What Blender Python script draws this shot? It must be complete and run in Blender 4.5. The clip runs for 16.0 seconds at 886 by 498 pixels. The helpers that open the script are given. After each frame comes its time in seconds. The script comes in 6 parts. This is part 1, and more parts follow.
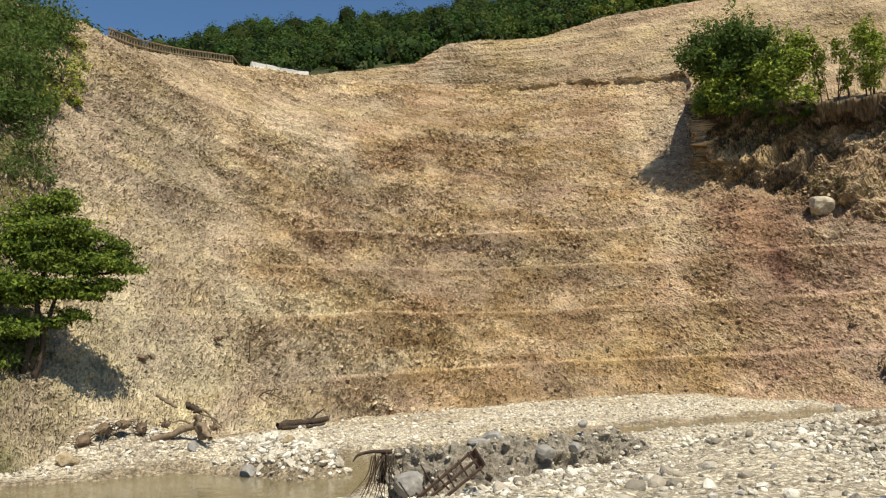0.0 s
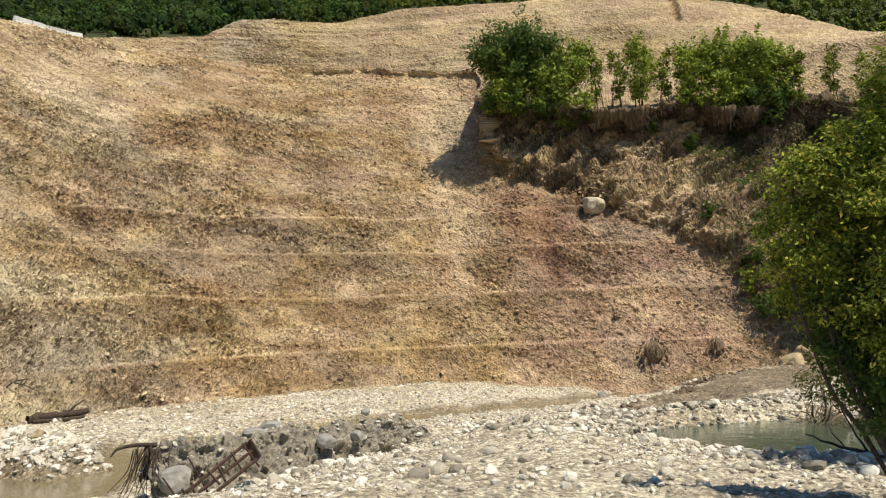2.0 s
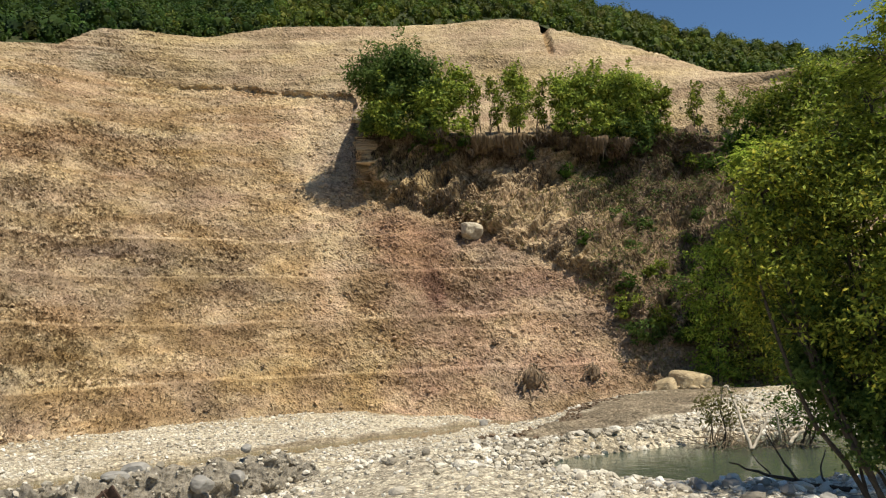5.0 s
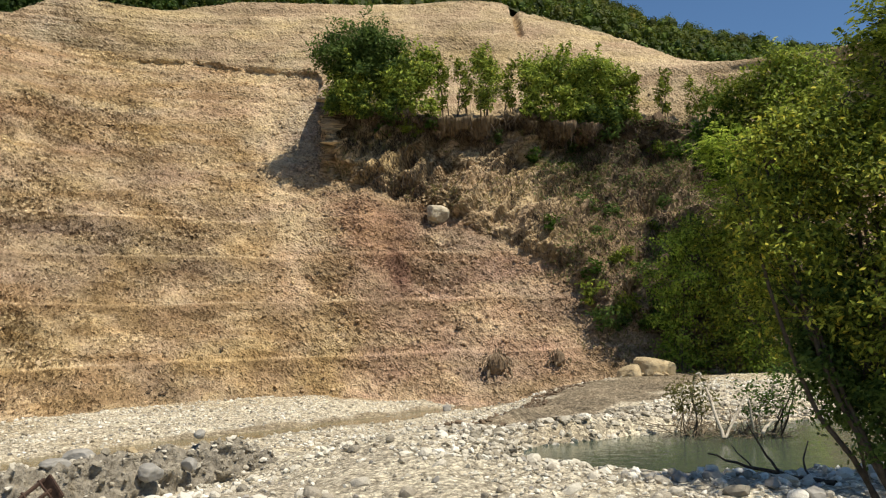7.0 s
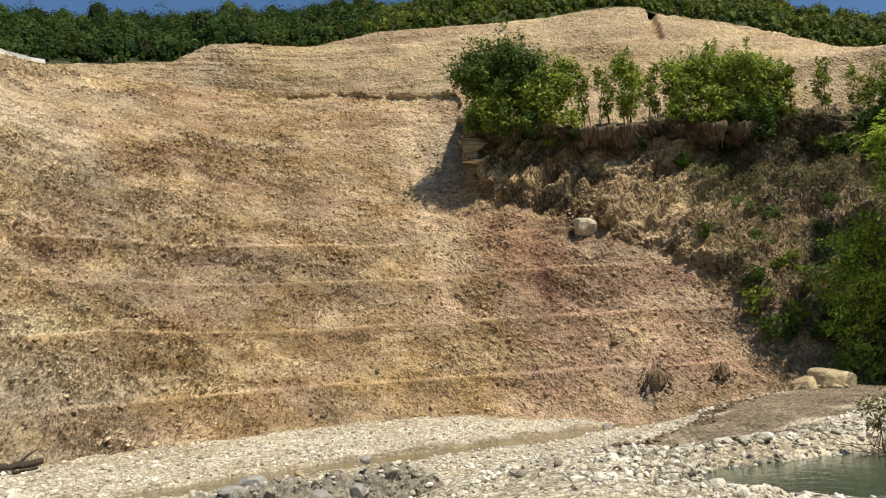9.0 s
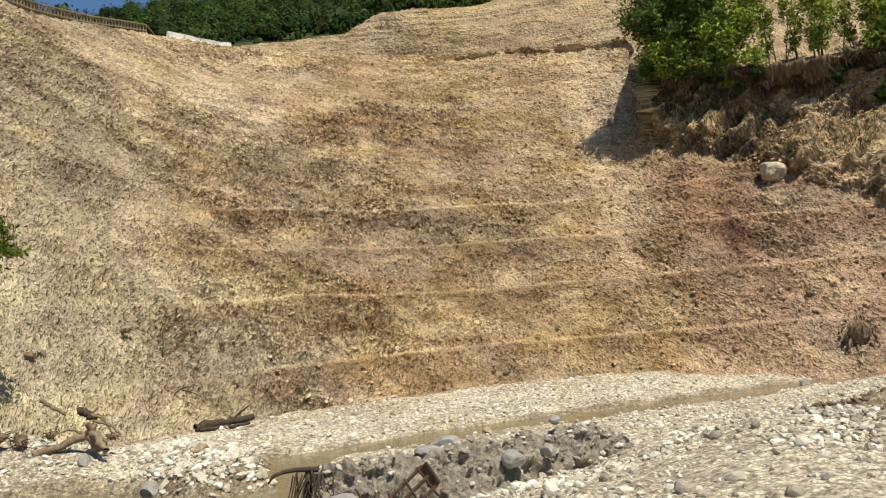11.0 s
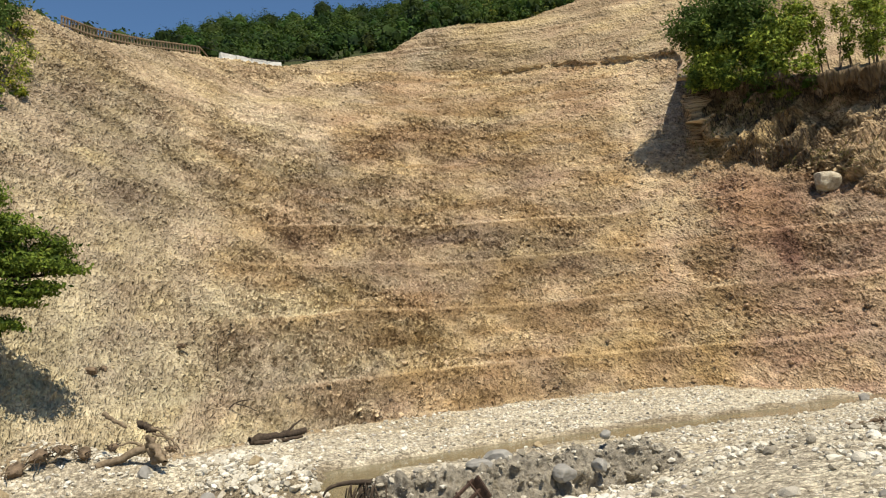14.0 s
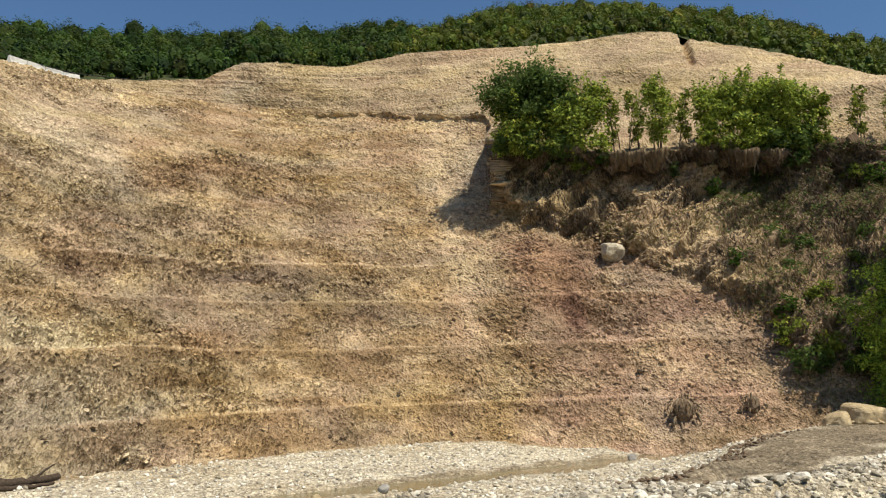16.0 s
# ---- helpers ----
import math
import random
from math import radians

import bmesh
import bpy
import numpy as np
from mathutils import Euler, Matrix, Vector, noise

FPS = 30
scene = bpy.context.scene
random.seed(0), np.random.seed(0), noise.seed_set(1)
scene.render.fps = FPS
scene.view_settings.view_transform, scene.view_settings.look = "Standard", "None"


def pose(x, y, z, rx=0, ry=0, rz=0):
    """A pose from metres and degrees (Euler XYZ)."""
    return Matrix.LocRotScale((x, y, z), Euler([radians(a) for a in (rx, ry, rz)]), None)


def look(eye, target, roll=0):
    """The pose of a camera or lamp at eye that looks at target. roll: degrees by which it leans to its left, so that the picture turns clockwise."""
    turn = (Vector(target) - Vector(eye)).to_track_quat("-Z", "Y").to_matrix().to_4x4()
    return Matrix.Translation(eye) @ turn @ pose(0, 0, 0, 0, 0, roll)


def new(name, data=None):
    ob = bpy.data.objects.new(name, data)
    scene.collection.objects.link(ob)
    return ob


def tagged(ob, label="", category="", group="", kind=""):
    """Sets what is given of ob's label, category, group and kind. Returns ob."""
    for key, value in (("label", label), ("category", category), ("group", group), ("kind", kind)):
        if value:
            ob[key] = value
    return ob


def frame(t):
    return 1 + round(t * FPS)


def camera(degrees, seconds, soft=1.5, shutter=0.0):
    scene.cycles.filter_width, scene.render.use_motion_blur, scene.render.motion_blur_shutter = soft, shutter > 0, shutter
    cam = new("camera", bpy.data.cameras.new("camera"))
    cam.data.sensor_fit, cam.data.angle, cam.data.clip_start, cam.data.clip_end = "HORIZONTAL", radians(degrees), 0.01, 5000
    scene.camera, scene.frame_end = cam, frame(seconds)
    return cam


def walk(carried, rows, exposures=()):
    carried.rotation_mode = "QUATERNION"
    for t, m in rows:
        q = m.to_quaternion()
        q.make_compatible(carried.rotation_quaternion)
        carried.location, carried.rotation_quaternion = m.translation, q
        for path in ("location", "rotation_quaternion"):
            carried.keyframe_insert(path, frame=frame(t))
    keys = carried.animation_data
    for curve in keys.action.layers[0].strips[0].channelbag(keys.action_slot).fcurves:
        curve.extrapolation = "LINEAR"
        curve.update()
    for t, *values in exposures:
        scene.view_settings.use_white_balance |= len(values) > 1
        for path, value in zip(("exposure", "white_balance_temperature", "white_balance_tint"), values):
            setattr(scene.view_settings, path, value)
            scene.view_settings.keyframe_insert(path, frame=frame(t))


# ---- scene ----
cam = camera(56.53, 16.0, soft=1.2)
PATH = [
    (0.0, look((0.000, 0.000, 3.200), (0.085, 39.700, 8.088), -1.202)),
    (0.5, look((0.044, 0.100, 3.178), (2.124, 39.777, 7.802), -0.676)),
    (1.0, look((0.102, 0.345, 3.158), (4.374, 39.886, 7.436), -0.381)),
    (1.5, look((0.128, 0.407, 3.119), (7.141, 39.585, 7.105), -0.286)),
    (2.0, look((0.100, 0.825, 3.087), (10.292, 39.271, 7.330), -0.729)),
    (2.5, look((0.006, 1.129, 3.052), (12.512, 38.840, 7.686), -0.916)),
    (3.0, look((-0.070, 1.390, 3.041), (13.269, 38.774, 7.993), 0.165)),
    (3.5, look((-0.122, 1.753, 2.997), (13.785, 38.904, 8.134), 0.704)),
    (4.0, look((-0.180, 2.115, 3.037), (15.278, 38.651, 8.149), -0.393)),
    (4.5, look((-0.123, 2.445, 3.011), (15.846, 38.731, 8.333), -1.167)),
    (5.0, look((-0.043, 2.656, 3.037), (16.163, 38.812, 8.521), -1.195)),
    (5.2, look((-0.035, 2.718, 3.024), (16.433, 38.725, 8.709), -0.940)),
    (7.3, look((0.264, 3.727, 3.016), (18.138, 39.204, 7.695), -0.542)),
    (7.5, look((0.279, 3.885, 3.049), (18.006, 39.364, 8.246), -0.473)),
    (8.0, look((0.334, 4.115, 3.079), (16.089, 40.372, 9.178), -1.743)),
    (8.5, look((0.207, 4.058, 3.117), (13.228, 41.383, 9.229), -1.581)),
    (9.0, look((0.172, 4.121, 3.087), (11.533, 42.047, 8.793), -2.111)),
    (9.5, look((0.177, 4.459, 3.110), (10.003, 42.919, 8.042), -3.439)),
    (10.0, look((0.132, 4.357, 3.152), (6.787, 43.593, 7.179), -3.101)),
    (10.2, look((0.088, 4.304, 3.180), (5.587, 43.759, 6.799), -2.858)),
    (12.5, look((-0.001, 3.752, 3.269), (1.538, 43.442, 7.998), -3.499)),
    (13.0, look((-0.018, 3.706, 3.273), (0.857, 43.417, 7.989), -3.287)),
    (13.5, look((-0.024, 3.805, 3.273), (0.769, 43.520, 7.975), -3.285)),
    (14.0, look((-0.007, 3.862, 3.262), (0.788, 43.571, 8.006), -3.270)),
    (14.5, look((0.019, 3.907, 3.265), (2.166, 43.437, 8.987), -2.158)),
    (15.0, look((0.020, 4.112, 3.224), (4.856, 43.306, 9.583), -1.264)),
    (15.5, look((0.198, 4.422, 3.194), (8.066, 43.066, 9.880), -0.679)),
    (16.0, look((0.308, 4.602, 3.200), (10.464, 42.696, 9.962), -0.530)),
]
# exposure and white balance stay constant over the shot
walk(cam, PATH, exposures=((0.0, 0.31), (16.0, 0.31)))

# ---------------------------------------------------------------- light
SUN_AZ, SUN_EL = 150.0, 62.0          # degrees clockwise from +y, and above the horizon
world = bpy.data.worlds.new("sky")
scene.world = world
world.use_nodes = True
wn = world.node_tree
sky = wn.nodes.new("ShaderNodeTexSky")
sky.sky_type = "NISHITA"
sky.sun_disc = False
sky.sun_elevation, sky.sun_rotation = radians(SUN_EL), radians(SUN_AZ)
sky.air_density, sky.dust_density, sky.ozone_density = 1.0, 0.1, 1.0
air = wn.nodes.new("ShaderNodeMix")          # clear dry summer air
air.data_type, air.blend_type = "RGBA", "MULTIPLY"
air.inputs[0].default_value, air.inputs[7].default_value = 1.0, (0.72, 0.93, 1.1, 1)
wn.links.new(sky.outputs["Color"], air.inputs[6])
wn.links.new(air.outputs[2], wn.nodes["Background"].inputs["Color"])
wn.nodes["Background"].inputs["Strength"].default_value = 0.072
sun = new("sun", bpy.data.lights.new("sun", "SUN"))
sun.data.energy, sun.data.angle, sun.data.color = 5.0, radians(0.53), (1.0, 0.92, 0.765)
sun_dir = Vector((math.sin(radians(SUN_AZ)) * math.cos(radians(SUN_EL)), math.cos(radians(SUN_AZ)) * math.cos(radians(SUN_EL)), math.sin(radians(SUN_EL))))
sun.matrix_world = look(sun_dir * 200, (0, 0, 0))


# ---------------------------------------------------------------- noise and mesh helpers
def hashed(i, j, k, seed):
    n = (i * 374761393 + j * 668265263 + k * 2147483647 + seed * 1274126177) & 0xFFFFFFFF
    n = ((n ^ (n >> 13)) * 1274126177) & 0xFFFFFFFF
    n = ((n ^ (n >> 16)) * 2246822519) & 0xFFFFFFFF
    return ((n ^ (n >> 15)) & 0xFFFFFF) / 8388607.5 - 1.0


def vnoise(p, seed=0):
    """Smooth value noise in -1..1 at points p (n, 3)."""
    f = np.floor(p)
    i, w = f.astype(np.int64), p - f
    w = w * w * (3 - 2 * w)
    out = 0
    for a in (0, 1):
        for b in (0, 1):
            for c in (0, 1):
                weight = (w[:, 0] if a else 1 - w[:, 0]) * (w[:, 1] if b else 1 - w[:, 1]) * (w[:, 2] if c else 1 - w[:, 2])
                out = out + weight * hashed(i[:, 0] + a, i[:, 1] + b, i[:, 2] + c, seed)
    return out


TURN = np.array(Euler((0.7, 0.5, 0.9)).to_matrix())


def fbm(p, octaves=4, seed=0, gain=0.5):
    out, amp = 0, 1.0
    for o in range(octaves):
        out = out + amp * vnoise((p @ TURN) * 2.03**o + 7.3 * o, seed + o)
        p = p @ TURN
        amp *= gain
    return out


def smooth(a, b, x):
    t = np.clip((x - a) / (b - a), 0, 1)
    return t * t * (3 - 2 * t)


def curve(x, xs, ys):
    """A smooth curve through a few stations (monotone Hermite)."""
    xs, ys = np.asarray(xs, float), np.asarray(ys, float)
    d = np.diff(ys) / np.diff(xs)
    m = np.r_[d[0], np.where(d[1:] * d[:-1] > 0, 2 * d[1:] * d[:-1] / (d[1:] + d[:-1] + 1e-12), 0), d[-1]]
    x = np.clip(x, xs[0], xs[-1])
    i = np.clip(np.searchsorted(xs, x) - 1, 0, len(xs) - 2)
    h = xs[i + 1] - xs[i]
    t = (x - xs[i]) / h
    return (2 * t**3 - 3 * t**2 + 1) * ys[i] + (t**3 - 2 * t**2 + t) * h * m[i] + (3 * t**2 - 2 * t**3) * ys[i + 1] + (t**3 - t**2) * h * m[i + 1]


def mesh_from(name, verts, faces, material, shade_smooth=False, mats=None):
    me = bpy.data.meshes.new(name)
    verts = np.asarray(verts, np.float32)
    faces = np.asarray(faces, np.int32)
    me.vertices.add(len(verts))
    me.vertices.foreach_set("co", verts.ravel())
    k = faces.shape[1]
    me.loops.add(faces.size)
    me.loops.foreach_set("vertex_index", faces.ravel())
    me.polygons.add(len(faces))
    me.polygons.foreach_set("loop_start", np.arange(len(faces), dtype=np.int32) * k)
    me.polygons.foreach_set("loop_total", np.full(len(faces), k, np.int32))
    me.polygons.foreach_set("use_smooth", np.full(len(faces), bool(shade_smooth)))
    me.update(calc_edges=True)
    me.materials.append(material)
    return me


def grid_faces(rows, cols):
    i = np.arange(rows - 1)[:, None] * cols + np.arange(cols - 1)[None, :]
    i = i.ravel()
    return np.stack([i, i + 1, i + cols + 1, i + cols], 1)


def set_color(me, name, rgb):
    at = me.color_attributes.new(name, "FLOAT_COLOR", "POINT")
    at.data.foreach_set("color", np.c_[rgb, np.ones(len(rgb))].astype(np.float32).ravel())


def part(name, me, parent, label="", m=None):
    ob = new(name, me)
    ob.parent = parent
    if m is not None:
        ob.matrix_basis = m
    if label:
        tagged(ob, label)
    return ob


def thing(name, label, category, at=(0, 0, 0), group="", kind=""):
    ob = new(name)
    ob.location = at
    ob.empty_display_size = 0.3
    return tagged(ob, label, category, group, kind)


def bm_mesh(name, bm, material, shade_smooth=True):
    me = bpy.data.meshes.new(name)
    bm.to_mesh(me)
    bm.free()
    me.materials.append(material)
    for p in me.polygons:
        p.use_smooth = bool(shade_smooth)
    return me


# ---------------------------------------------------------------- materials
def material(name, rough=0.9):
    m = bpy.data.materials.new(name)
    m.use_nodes = True
    t = m.node_tree
    b = t.nodes["Principled BSDF"]
    b.inputs["Roughness"].default_value = rough
    b.inputs["Specular IOR Level"].default_value = 0.25
    return m, t, b


def noise_node(t, scale, detail=6, rough=0.6, coord="Object"):
    tc = t.nodes.new("ShaderNodeTexCoord")
    n = t.nodes.new("ShaderNodeTexNoise")
    n.inputs["Scale"].default_value, n.inputs["Detail"].default_value, n.inputs["Roughness"].default_value = scale, detail, rough
    t.links.new(tc.outputs[coord], n.inputs["Vector"])
    return n


def ramp(t, source, stops):
    r = t.nodes.new("ShaderNodeValToRGB")
    el = r.color_ramp.elements
    while len(el) < len(stops):
        el.new(0.5)
    for e, (p, c) in zip(el, stops):
        e.position, e.color = p, (*c, 1)
    t.links.new(source, r.inputs["Fac"])
    return r


def mix(t, kind, fac, a, b):
    n = t.nodes.new("ShaderNodeMix")
    n.data_type, n.blend_type = "RGBA", kind
    for socket, v in ((n.inputs[0], fac), (n.inputs[6], a), (n.inputs[7], b)):
        if isinstance(v, bpy.types.NodeSocket):
            t.links.new(v, socket)
        elif isinstance(v, (int, float)):
            socket.default_value = v
        else:
            socket.default_value = (*v, 1)
    return n.outputs[2]


def bump(t, b, source, strength, distance, invert=False):
    n = t.nodes.new("ShaderNodeBump")
    n.invert = invert
    n.inputs["Strength"].default_value, n.inputs["Distance"].default_value = strength, distance
    t.links.new(source, n.inputs["Height"])
    old = b.inputs["Normal"]
    if old.is_linked:
        t.links.new(old.links[0].from_socket, n.inputs["Normal"])
    t.links.new(n.outputs["Normal"], old)


def earth_material(name, attr, fine=5.0, stones=9.0, bump_m=0.2, flecks=0.55, contrast=1.0, cells=0.0, cell_mix=0.85):
    """Soil or gravel: a tint that belongs to the place, broken up by grain, flecks of stone and relief."""
    m, t, b = material(name, 0.95)
    b.inputs["Specular IOR Level"].default_value = 0.1
    a = t.nodes.new("ShaderNodeAttribute")
    a.attribute_name = attr
    n1 = noise_node(t, fine, 9, 0.72)
    k = 0.48 * contrast
    g1 = ramp(t, n1.outputs["Fac"], [(0.3, (1 - k, 1 - 1.03 * k, 1 - 1.06 * k)), (0.5, (1.0, 1.0, 1.0)), (0.7, (1 + 0.75 * k, 1 + 0.73 * k, 1 + 0.68 * k))])
    if cells:
        for sc in (cells, cells * 0.42):
            vc = t.nodes.new("ShaderNodeTexVoronoi")
            vc.inputs["Scale"].default_value = sc
            tcc = t.nodes.new("ShaderNodeTexCoord")
            t.links.new(tcc.outputs["Object"], vc.inputs["Vector"])
            gc = ramp(t, vc.outputs["Color"], [(0.15, (0.55, 0.54, 0.52)), (0.5, (0.98, 0.97, 0.95)), (0.85, (1.3, 1.3, 1.28))])
            # cell rims darkened: shade between the pebbles, put into the colour
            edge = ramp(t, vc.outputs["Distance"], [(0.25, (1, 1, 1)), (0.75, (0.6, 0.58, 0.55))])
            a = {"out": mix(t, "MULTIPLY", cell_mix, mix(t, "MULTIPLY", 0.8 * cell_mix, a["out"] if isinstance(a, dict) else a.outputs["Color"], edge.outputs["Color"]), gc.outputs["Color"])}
            bump(t, b, vc.outputs["Distance"], 0.8, 0.3 / sc, True)
        tint = a["out"]
    else:
        tint = a.outputs["Color"]
    n2 = noise_node(t, 0.45, 6, 0.65)
    g2 = ramp(t, n2.outputs["Fac"], [(0.3, (0.78, 0.76, 0.75)), (0.7, (1.15, 1.15, 1.13))])
    c = mix(t, "MULTIPLY", 1.0, tint, g1.outputs["Color"])
    c = mix(t, "MULTIPLY", 1.0, c, g2.outputs["Color"])
    tc = t.nodes.new("ShaderNodeTexCoord")
    v = t.nodes.new("ShaderNodeTexVoronoi")
    v.inputs["Scale"].default_value = stones
    t.links.new(tc.outputs["Object"], v.inputs["Vector"])
    f = ramp(t, v.outputs["Color"], [(0.72, (0, 0, 0)), (0.8, (1, 1, 1))])
    fl = t.nodes.new("ShaderNodeMath")
    fl.operation = "MULTIPLY"
    fl.inputs[1].default_value = flecks
    t.links.new(f.outputs["Color"], fl.inputs[0])
    c = mix(t, "MIX", fl.outputs[0], c, mix(t, "MULTIPLY", 1.0, c, (1.45, 1.43, 1.4)))
    t.links.new(c, b.inputs["Base Color"])
    v2 = t.nodes.new("ShaderNodeTexVoronoi")
    v2.inputs["Scale"].default_value = stones * 0.35
    n3 = noise_node(t, 1.5, 4)
    t.links.new(mix(t, "MIX", 0.12, tc.outputs["Object"], n3.outputs["Color"]), v2.inputs["Vector"])
    bump(t, b, v2.outputs["Distance"], 0.8, bump_m, True)
    bump(t, b, n1.outputs["Fac"], 1.0, bump_m)
    bump(t, b, v.outputs["Distance"], 0.8, bump_m * 0.4, True)
    return m


def slope_material(name):
    """Freshly dug earth: clods drawn out along the digger's slanting passes, crumbs, grit and strewn stones."""
    m, t, b = material(name, 0.95)
    b.inputs["Specular IOR Level"].default_value = 0.08
    tint, flow, cloddy = (t.nodes.new("ShaderNodeAttribute") for _ in range(3))
    tint.attribute_name, flow.attribute_name, cloddy.attribute_name = "earth", "flow", "cloddy"

    def turned(angle, sx, sy):
        mp = t.nodes.new("ShaderNodeMapping")
        mp.vector_type = "TEXTURE"
        mp.inputs["Rotation"].default_value = (0, 0, radians(angle))
        mp.inputs["Scale"].default_value = (1 / sx, 1 / sy, 1.0)
        t.links.new(flow.outputs["Vector"], mp.inputs["Vector"])
        return mp.outputs["Vector"]

    def noise(vector, scale, detail, rough, lac=2.1):
        n = t.nodes.new("ShaderNodeTexNoise")
        n.inputs["Scale"].default_value, n.inputs["Detail"].default_value, n.inputs["Roughness"].default_value, n.inputs["Lacunarity"].default_value = scale, detail, rough, lac
        t.links.new(vector, n.inputs["Vector"])
        return n.outputs["Fac"]

    def scaled(socket, by):
        n = t.nodes.new("ShaderNodeMath")
        n.operation = "MULTIPLY"
        t.links.new(socket, n.inputs[0])
        t.links.new(by, n.inputs[1])
        return n.outputs[0]

    def clods(vector, scale):
        v = t.nodes.new("ShaderNodeTexVoronoi")
        v.inputs["Scale"].default_value = scale
        t.links.new(vector, v.inputs["Vector"])
        return v

    def where(mask_source, lo, hi):
        return scaled(ramp(t, mask_source, [(lo, (0, 0, 0)), (hi, (1, 1, 1))]).outputs["Color"], cloddy.outputs["Fac"])

    hatch = noise(turned(-36, 1.5, 3.1), 1.0, 6, 0.66)
    crumb = noise(turned(-28, 1.0, 1.45), 3.0, 2.5, 0.6)
    grit = noise(turned(-20, 1.0, 1.25), 7.5, 1.5, 0.5)
    patch = noise(turned(-15, 1.0, 1.7), 0.3, 5, 0.6)
    rough_patch = noise(turned(-24, 1.0, 2.0), 0.28, 5, 0.65)
    hue = noise(turned(8, 0.7, 1.6), 0.22, 4, 0.6)
    warped = mix(t, "MIX", 0.1, turned(-30, 1.0, 1.5), noise_node(t, 2.2, 3).outputs["Color"])
    big, small = clods(warped, 2.4), clods(turned(-30, 1.0, 1.4), 4.6)
    zone, zone2 = where(rough_patch, 0.44, 0.6), where(rough_patch, 0.36, 0.56)
    c = mix(t, "MULTIPLY", 1.0, tint.outputs["Color"], ramp(t, patch, [(0.32, (0.8, 0.78, 0.75)), (0.5, (1, 1, 1)), (0.68, (1.15, 1.15, 1.14))]).outputs["Color"])
    c = mix(t, "MULTIPLY", 1.0, c, ramp(t, hue, [(0.33, (0.93, 0.88, 0.93)), (0.5, (1.0, 1.0, 1.0)), (0.66, (1.04, 1.03, 0.9))]).outputs["Color"])
    for src, lo, hi, k in ((hatch, 0.36, 0.64, 0.32), (crumb, 0.35, 0.63, 0.36), (grit, 0.34, 0.66, 0.5)):
        c = mix(t, "MULTIPLY", k, c, ramp(t, src, [(lo, (0.5, 0.465, 0.42)), (0.48, (0.98, 0.98, 0.98)), (hi, (1.3, 1.3, 1.3))]).outputs["Color"])
    # gaps between clods darkened, clod tops lightened: their shade put into the colour
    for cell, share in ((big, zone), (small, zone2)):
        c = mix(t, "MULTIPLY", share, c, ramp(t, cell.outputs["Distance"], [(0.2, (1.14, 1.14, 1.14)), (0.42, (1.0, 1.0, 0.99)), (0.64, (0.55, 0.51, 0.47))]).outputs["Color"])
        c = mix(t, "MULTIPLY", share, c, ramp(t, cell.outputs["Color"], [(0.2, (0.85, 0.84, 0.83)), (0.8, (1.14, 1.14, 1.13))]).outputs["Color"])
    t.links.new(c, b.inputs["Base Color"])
    bump(t, b, scaled(hatch, cloddy.outputs["Fac"]), 1.0, 0.28)
    bump(t, b, scaled(big.outputs["Distance"], zone), 1.0, 0.4, True)
    bump(t, b, scaled(small.outputs["Distance"], zone2), 1.0, 0.3, True)
    bump(t, b, scaled(crumb, cloddy.outputs["Fac"]), 1.0, 0.4)
    bump(t, b, grit, 1.0, 0.22)
    return m


def leaf_material(name, dark, light, yellow=None, share=0.15, tone=False, thin=0.5):
    m, t, b = material(name, 0.6)
    b.inputs["Specular IOR Level"].default_value = 0.12
    g = t.nodes.new("ShaderNodeNewGeometry")
    stops = [(0.0, dark), (0.75 - share / 2, light)]
    if yellow:
        stops += [(1.0 - share, light), (1.0, yellow)]
    r = ramp(t, g.outputs["Random Per Island"], stops)
    n = noise_node(t, 0.8, 3)
    g2 = ramp(t, n.outputs["Fac"], [(0.3, (0.7, 0.72, 0.7)), (0.7, (1.2, 1.2, 1.15))])
    c = mix(t, "MULTIPLY", 1.0, r.outputs["Color"], g2.outputs["Color"])
    if tone:
        a = t.nodes.new("ShaderNodeAttribute")
        a.attribute_name = "tone"
        c = mix(t, "MULTIPLY", 1.0, c, a.outputs["Color"])
    t.links.new(c, b.inputs["Base Color"])
    tr = t.nodes.new("ShaderNodeBsdfTranslucent")
    t.links.new(c, tr.inputs["Color"])
    ms = t.nodes.new("ShaderNodeMixShader")
    ms.inputs["Fac"].default_value = thin
    out = t.nodes["Material Output"]
    t.links.new(b.outputs[0], ms.inputs[1])
    t.links.new(tr.outputs[0], ms.inputs[2])
    t.links.new(ms.outputs[0], out.inputs["Surface"])
    return m


def plain_material(name, dark, light, scale=6.0, rough=0.9, bump_m=0.02):
    m, t, b = material(name, rough)
    b.inputs["Specular IOR Level"].default_value = 0.12
    n = noise_node(t, scale, 8, 0.65)
    r = ramp(t, n.outputs["Fac"], [(0.3, dark), (0.7, light)])
    n2 = noise_node(t, scale * 0.15, 3)
    r2 = ramp(t, n2.outputs["Fac"], [(0.3, (0.8, 0.8, 0.8)), (0.7, (1.15, 1.15, 1.12))])
    t.links.new(mix(t, "MULTIPLY", 1.0, r.outputs["Color"], r2.outputs["Color"]), b.inputs["Base Color"])
    bump(t, b, n.outputs["Fac"], 0.8, bump_m)
    return m


